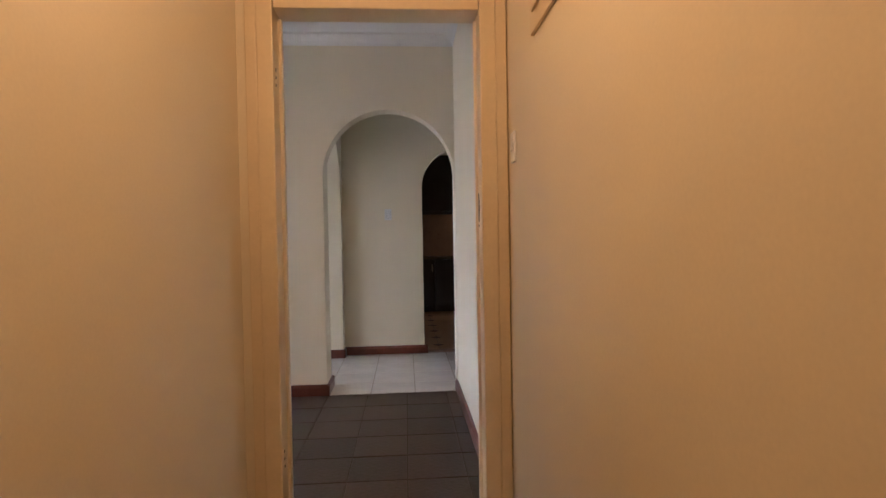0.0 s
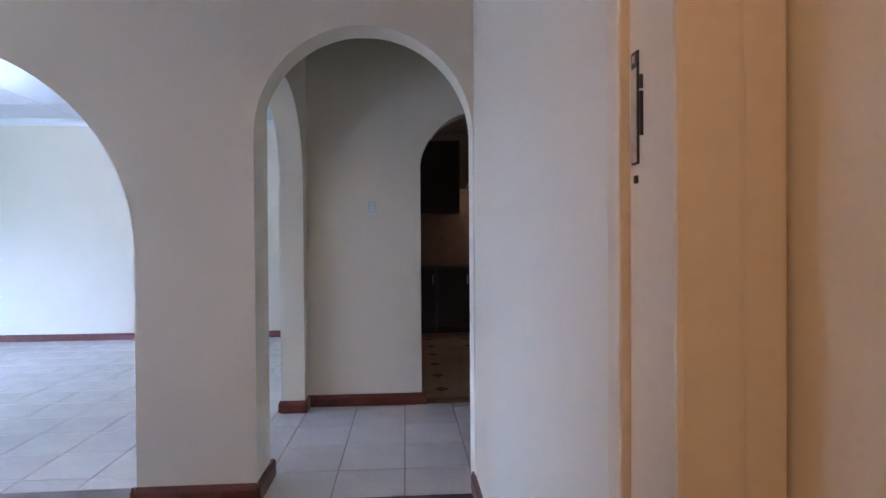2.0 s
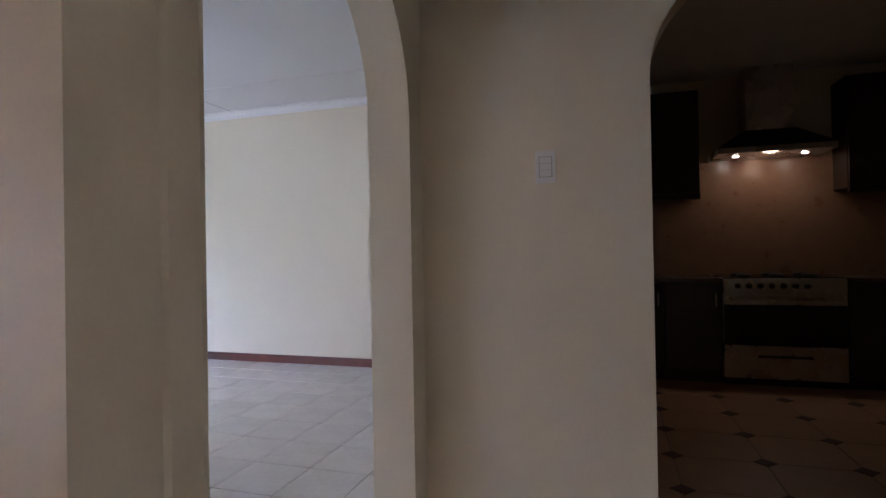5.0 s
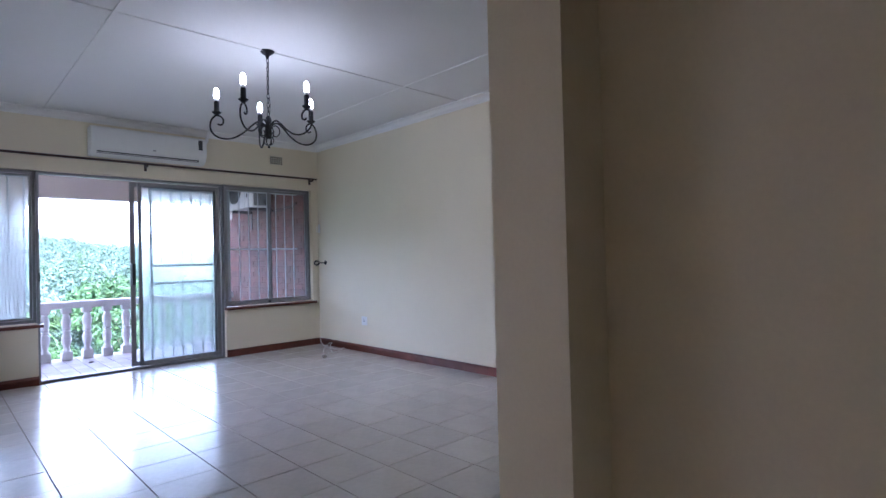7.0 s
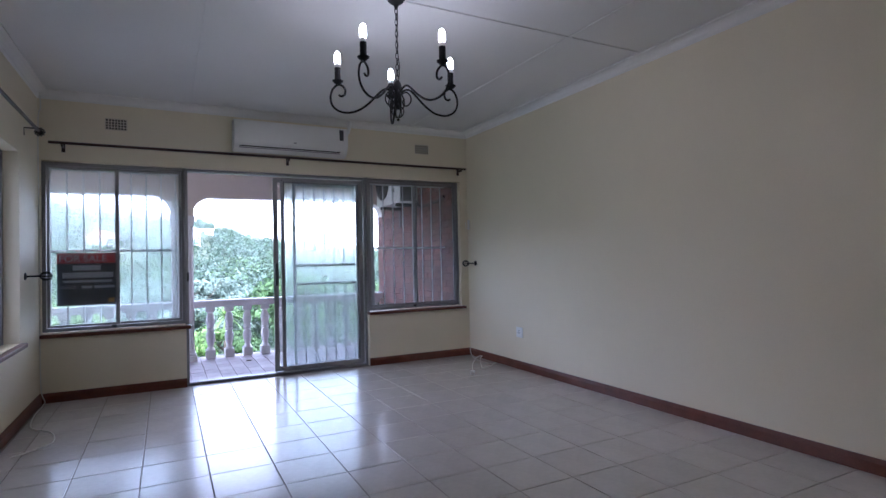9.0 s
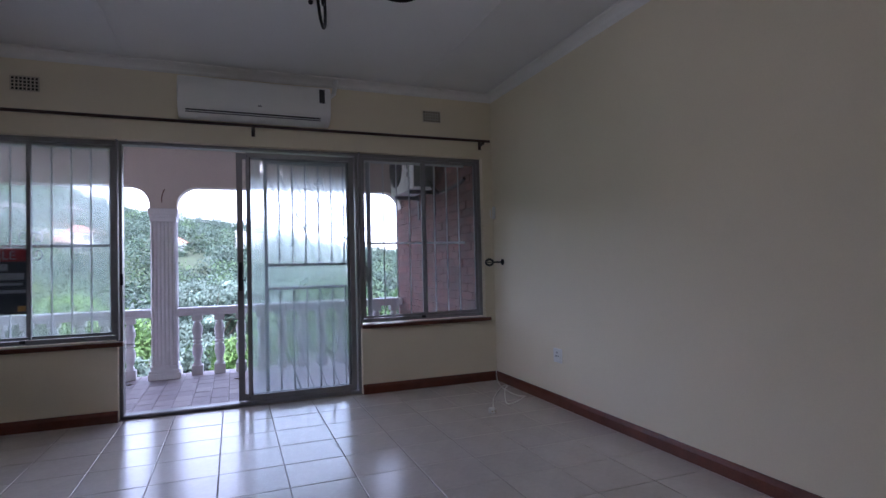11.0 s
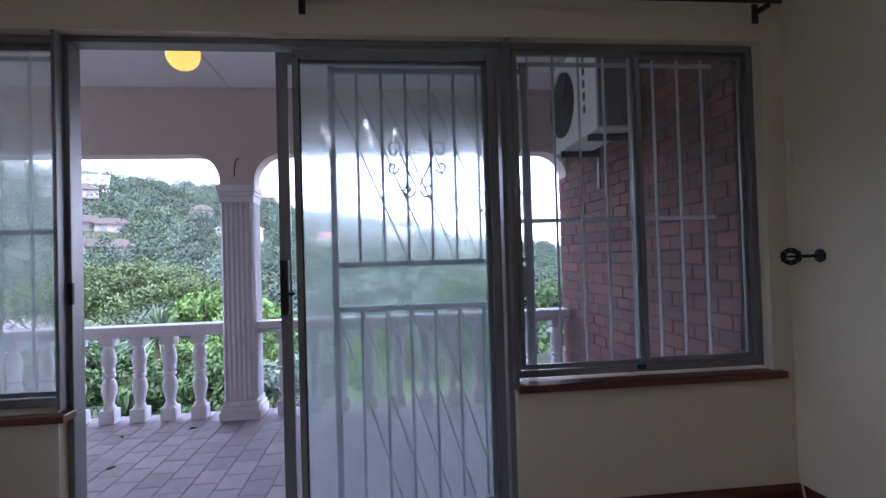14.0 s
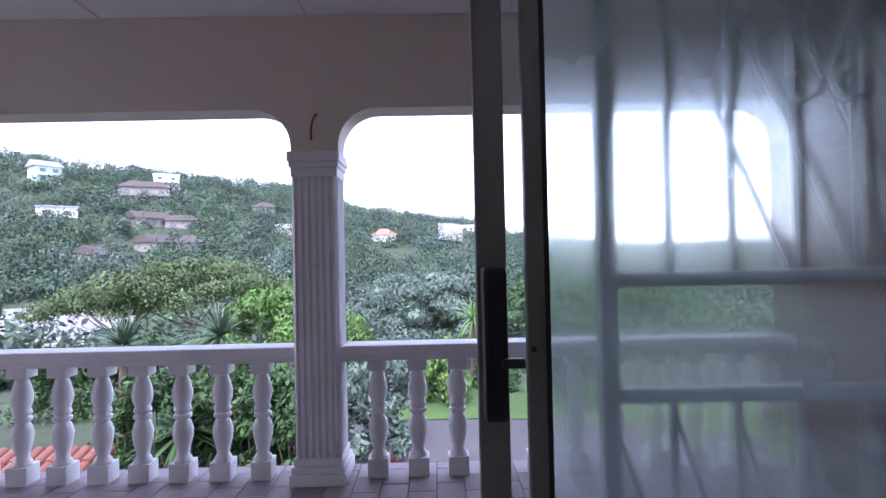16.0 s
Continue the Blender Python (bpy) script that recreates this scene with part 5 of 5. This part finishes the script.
def house(a, el, w, d, storeys, wallm, roofm, label, roof="hip", turn=0.0):
    r = hill_hit(a, el)
    g = at(a, r)
    h = thing("house", g.x, g.y, g.z - 1.3, label, "house", "", -a + turn)
    w, d = 0.64 * w, 0.75 * d
    hh = 2.9 * storeys
    part("wall", boxed(-d / 2, d / 2, -w / 2, w / 2, -3, hh), wallm, h)
    for s in range(storeys):
        n = max(2, int(w / 4))
        for k in range(n):
            y = -w / 2 + w * (k + 0.5) / n
            win = part("window", boxed(d / 2 - 0.05, d / 2 + 0.06, y - 0.8, y + 0.8, 2.9 * s + 1.0, 2.9 * s + 2.1), PANEF, h)
            part("sill", boxed(d / 2, d / 2 + 0.15, y - 0.9, y + 0.9, 2.9 * s + 0.9, 2.9 * s + 1.0), wallm, win)
        if s:
            part("balcony", boxed(d / 2, d / 2 + 1.2, -w / 2, w / 2, 2.9 * s - 0.12, 2.9 * s + 0.08), wallm, h)
    bm = bmesh.new()
    if roof == "flat":
        box(bm, -d / 2 - 0.3, d / 2 + 0.3, -w / 2 - 0.3, w / 2 + 0.3, hh, hh + 0.45)
    else:
        o, rise = 0.6, 0.24 * d + 0.6
        ins = d / 2 if roof == "hip" else 0.0
        e = [bm.verts.new(p) for p in ((-d / 2 - o, -w / 2 - o, hh), (d / 2 + o, -w / 2 - o, hh), (d / 2 + o, w / 2 + o, hh), (-d / 2 - o, w / 2 + o, hh))]
        q = [bm.verts.new((0, -w / 2 - o + ins, hh + rise)), bm.verts.new((0, w / 2 + o - ins, hh + rise))]
        for fc in ((e[0], e[1], q[0]), (e[1], e[2], q[1], q[0]), (e[2], e[3], q[1]), (e[3], e[0], q[0], q[1]), (e[3], e[2], e[1], e[0])):
            bm.faces.new(fc)
    part("roof", bm, roofm, h)
    return h


house(-36, 7.2, 11, 9, 2, GREENH, ROOFG, "pale green two-storey house near the ridge", "gable", 20)
house(-33, 8.2, 20, 8, 2, WHITEH, WHITEH, "long white flat-roofed house on the ridge", "flat")
house(-35.2, 4.4, 14, 8, 1, WHITEH, ROOFG, "low white house with grey sheet roof", "flat")
house(-28.5, 5.8, 23, 10, 2, CREAMH, ROOFB, "large pinkish two-storey house with brown roof", "hip")
house(-26.6, 7.2, 14, 9, 2, WHITEH, WHITEH, "white cubic house above the pink house", "flat")
house(-28.2, 3.6, 15, 8, 1, CREAMH, ROOFB, "brown tile-roofed bungalow on the slope", "gable", 30)
house(-25.4, 3.5, 13, 6, 1, CREAMH, ROOFB, "low brown-roofed house among trees", "hip")
house(-27.6, 1.3, 12, 8, 1, CREAMH, ROOFB, "brown gable-roofed house in the trees", "gable", 50)
house(-24.8, 1.2, 9, 7, 1, CREAMH, ROOFB, "small brown-roofed house in the trees", "hip")
house(-32.8, 0.3, 8, 6, 1, CREAMH, ROOFB, "small brick-coloured house low in the valley", "gable", 60)
house(-17.8, 5.0, 12, 8, 1, CREAMH, ROOFB, "brown-roofed house high in the woods", "hip")
house(-13.6, 5.0, 10, 8, 1, CREAMH, ROOFB, "brown-roofed house on the wooded hillside", "hip")
house(-14.8, 3.0, 16, 8, 1, WHITEH, WHITEH, "row of white terraced roofs on the slope", "flat", 15)
house(-13.2, 1.8, 9, 7, 2, WHITEH, ROOFO, "white house with orange roof below the terrace", "hip")
house(-14.6, 2.0, 7, 6, 1, CREAMH, ROOFO, "small orange-roofed house in the trees", "hip")
house(-5.6, 2.0, 12, 9, 1, WHITEH, ROOFO, "orange hip-roofed house on the far slope", "hip")
house(-6.2, 5.2, 13, 8, 2, WHITEH, WHITEH, "white house on the falling ridge", "flat")
house(-11.5, 6.2, 12, 8, 2, CREAMH, ROOFO, "pinkish house on the ridge among trees", "hip")
house(3.4, 3.0, 9, 7, 1, WHITEH, WHITEH, "small white house far down the ridge", "flat")

# parked far cars and valley shed
sh = thing("site_cabin", *at(-31.2, 64), "small dark green cabin at the parking area", "cabin")
part("wall", boxed(-1.2, 1.2, -1.6, 1.6, -0.3, 2.4), mat("green_cabin_paint", (0.04, 0.09, 0.075), 0.6), sh)
part("roof", boxed(-1.4, 1.4, -1.8, 1.8, 2.4, 2.55), ROOFG, sh)

# ---- woods over the hill ----
cs, rd = [], []
tries = 0
houses = [o for o in bpy.data.objects if o.name.startswith("house") and o.parent is None]
spots = [(o.location.x, o.location.y) for o in houses]
while len(cs) < 4300 and tries < 60000:
    tries += 1
    a, r = RNG.uniform(-56, 46), 34 + 300 * RNG.random() ** 0.8
    if -51 < a < -28.5 and 55 < r < 96:
        continue
    if -0.4 < a < 3.4 and 180 < r < 268:
        continue
    p = at(a, r)
    size = RNG.uniform(1.6, 4.0) * (0.75 + r / 500)
    if any((p.x - x) ** 2 + (p.y - y) ** 2 < (4.5 if p.x < x else 8.5) ** 2 for x, y in spots):
        if RNG.random() < 0.8:
            continue
        size *= 0.6
    if r < 60:
        size *= 0.6
    cs.append((p.x, p.y, p.z + size * RNG.uniform(0.2, 0.75)))
    rd.append(size)
v, f = leaves(np.array(cs), np.array(rd), 150, 0.36, 0.8, 0.86)
tagged(leaf_object("woodland", v, f, L_WOOD), "dense mixed green coastal woodland over the hill", "woodland", "", "stuff")
cs2 = [c for c in cs if RNG.random() < 0.18]
v, f = leaves(np.array(cs2) + np.array([0, 0, 0.8]), np.array([2.7] * len(cs2)), 170, 0.32, 0.75, 0.84)
tagged(leaf_object("bright_woodland", v, f, L_WOODB), "brighter green treetops scattered in the woodland", "woodland", "", "stuff")
cs3 = [c for c in cs if RNG.random() < 0.14]
v, f = leaves(np.array(cs3) + np.array([0, 0, 1.0]), np.array([2.4] * len(cs3)), 170, 0.32, 0.9, 0.84)
tagged(leaf_object("grey_woodland", v, f, L_WOODG), "grey-green treetops scattered in the woodland", "woodland", "", "stuff")

# dead leaves on the balcony
DRY = mat("dry_leaf", (0.09, 0.05, 0.03), 0.8, var=0.4)
for x, y, s in ((-9.0, 4.1, 40), (-9.12, 4.6, 110), (-8.9, 5.75, 75), (-9.15, 3.7, 10), (-8.3, 4.35, 150)):
    lf = thing("dead_leaf", x, y, BZ + 0.003, "curled dry brown leaf on the balcony paving", "leaf", "dead leaves", s)
    bm = bmesh.new()
    a = [bm.verts.new(q) for q in ((-0.035, 0, 0.004), (-0.01, 0.014, 0.012), (0.02, 0.012, 0.012), (0.045, 0, 0.006), (0.02, -0.012, 0.012), (-0.01, -0.014, 0.012))]
    m0, m1 = bm.verts.new((-0.008, 0, 0.0)), bm.verts.new((0.02, 0, 0.0))
    for fc in ((a[0], m0, a[1]), (a[1], m0, m1, a[2]), (a[2], m1, a[3]), (a[0], a[5], m0), (a[5], a[4], m1, m0), (a[4], a[3], m1)):
        bm.faces.new(fc)
    part("blade", bm, DRY, lf)

# ---- pieces of floors and walls ----
lay("floor_lounge", "tile", WX, -0.62, 3.765, LY1, -0.045, 3.897, 0.349, 0.349, 0.005, 0.0, TILE)
lay("floor_vestibule", "tile", -0.62, 1.65, 3.575, 5.03, 0.164, 3.88, 0.349, 0.349, 0.005, 0.0, TILE)
lay("floor_hall", "tile", -4.2, 0.505, 1.60, 3.575, 0.10, 3.56, 0.305, 0.305, 0.006, 0.0, SLATE, 0.002)
lay("floor_kitchen", "tile", -0.54, 3.1, 5.18, KY + 0.06, 0.46, 5.42, 0.46, 0.46, 0.006, 0.0, KTILE)
lay("floor_kitchen", "threshold_block", 0.305, 1.19, 5.03, 5.18, 0.305, 5.03, 0.098, 0.075, 0.002, 0.0, WOODT)
inset = tile_mesh("tile_inset", 0.085, 0.085, 0.004, 0.001, INSET)
for i in range(0, 6):
    for j in range(0, 6):
        t = new("tile_inset", inset)
        t.parent = bpy.data.objects["floor_kitchen"]
        t.matrix_basis = pose(0.46 + 0.46 * i - 0.46, 5.88 + 0.46 * j - 0.46, 0.003, 0, 0, 45)

# balcony pavers: staggered courses across the balcony
pm = {}
row = 0
y = 2.1
while y < 7.95:
    yb = min(y + 0.17, 7.965)
    x = -9.66 - (0.115 if row % 2 else 0.0)
    while x < WX - 0.19:
        a, b = max(-9.66, x), min(WX - 0.175, x + 0.23)
        if b - a > 0.03 and yb - y > 0.03:
            key = (round(b - a, 3), round(yb - y, 3))
            if key not in pm:
                pm[key] = tile_mesh("paver", key[0] - 0.005, key[1] - 0.005, 0.02, 0.003, PAVER)
            t = new("paver", pm[key])
            t.location = ((a + b) / 2, (y + yb) / 2, BZ + random.uniform(-0.001, 0.001))
            t.rotation_euler = (radians(random.uniform(-0.3, 0.3)), radians(random.uniform(-0.3, 0.3)), 0)
            t.parent = bpy.data.objects["floor_balcony"]
        x += 0.23
    y += 0.17
    row += 1

# bricks of the balcony's side wall
bk = {}
z, row = -0.18, 0
while z < 2.72:
    x = -9.6 - (0.114 if row % 2 else 0)
    while x < -6.92:
        a, b = max(-9.6, x), min(-6.915, x + 0.218)
        if b - a > 0.03:
            key = round(b - a, 3)
            if key not in bk:
                bk[key] = tile_mesh("brick", key + 0.003, 0.078, 0.02, 0.004, BRICK)
            t = new("brick", bk[key])
            t.location = ((a + b) / 2, 7.985 - 0.005 - random.uniform(0, 0.007), z + 0.043)
            t.rotation_euler = (radians(90), 0, 0)
            t.parent = bpy.data.objects["wall_brick"]
        x += 0.228
    z += 0.0855
    row += 1
# and of its outer end
for k in range(34):
    for j in range(2):
        key = 0.1
        if key not in bk:
            bk[key] = tile_mesh("brick", 0.1, 0.073, 0.02, 0.004, BRICK)
        t = new("brick", bk[key])
        t.matrix_basis = pose(-9.607, 8.05 + 0.11 * j, -0.18 + 0.0855 * k + 0.043, 90, 0, -90)
        t.parent = bpy.data.objects["wall_brick"]
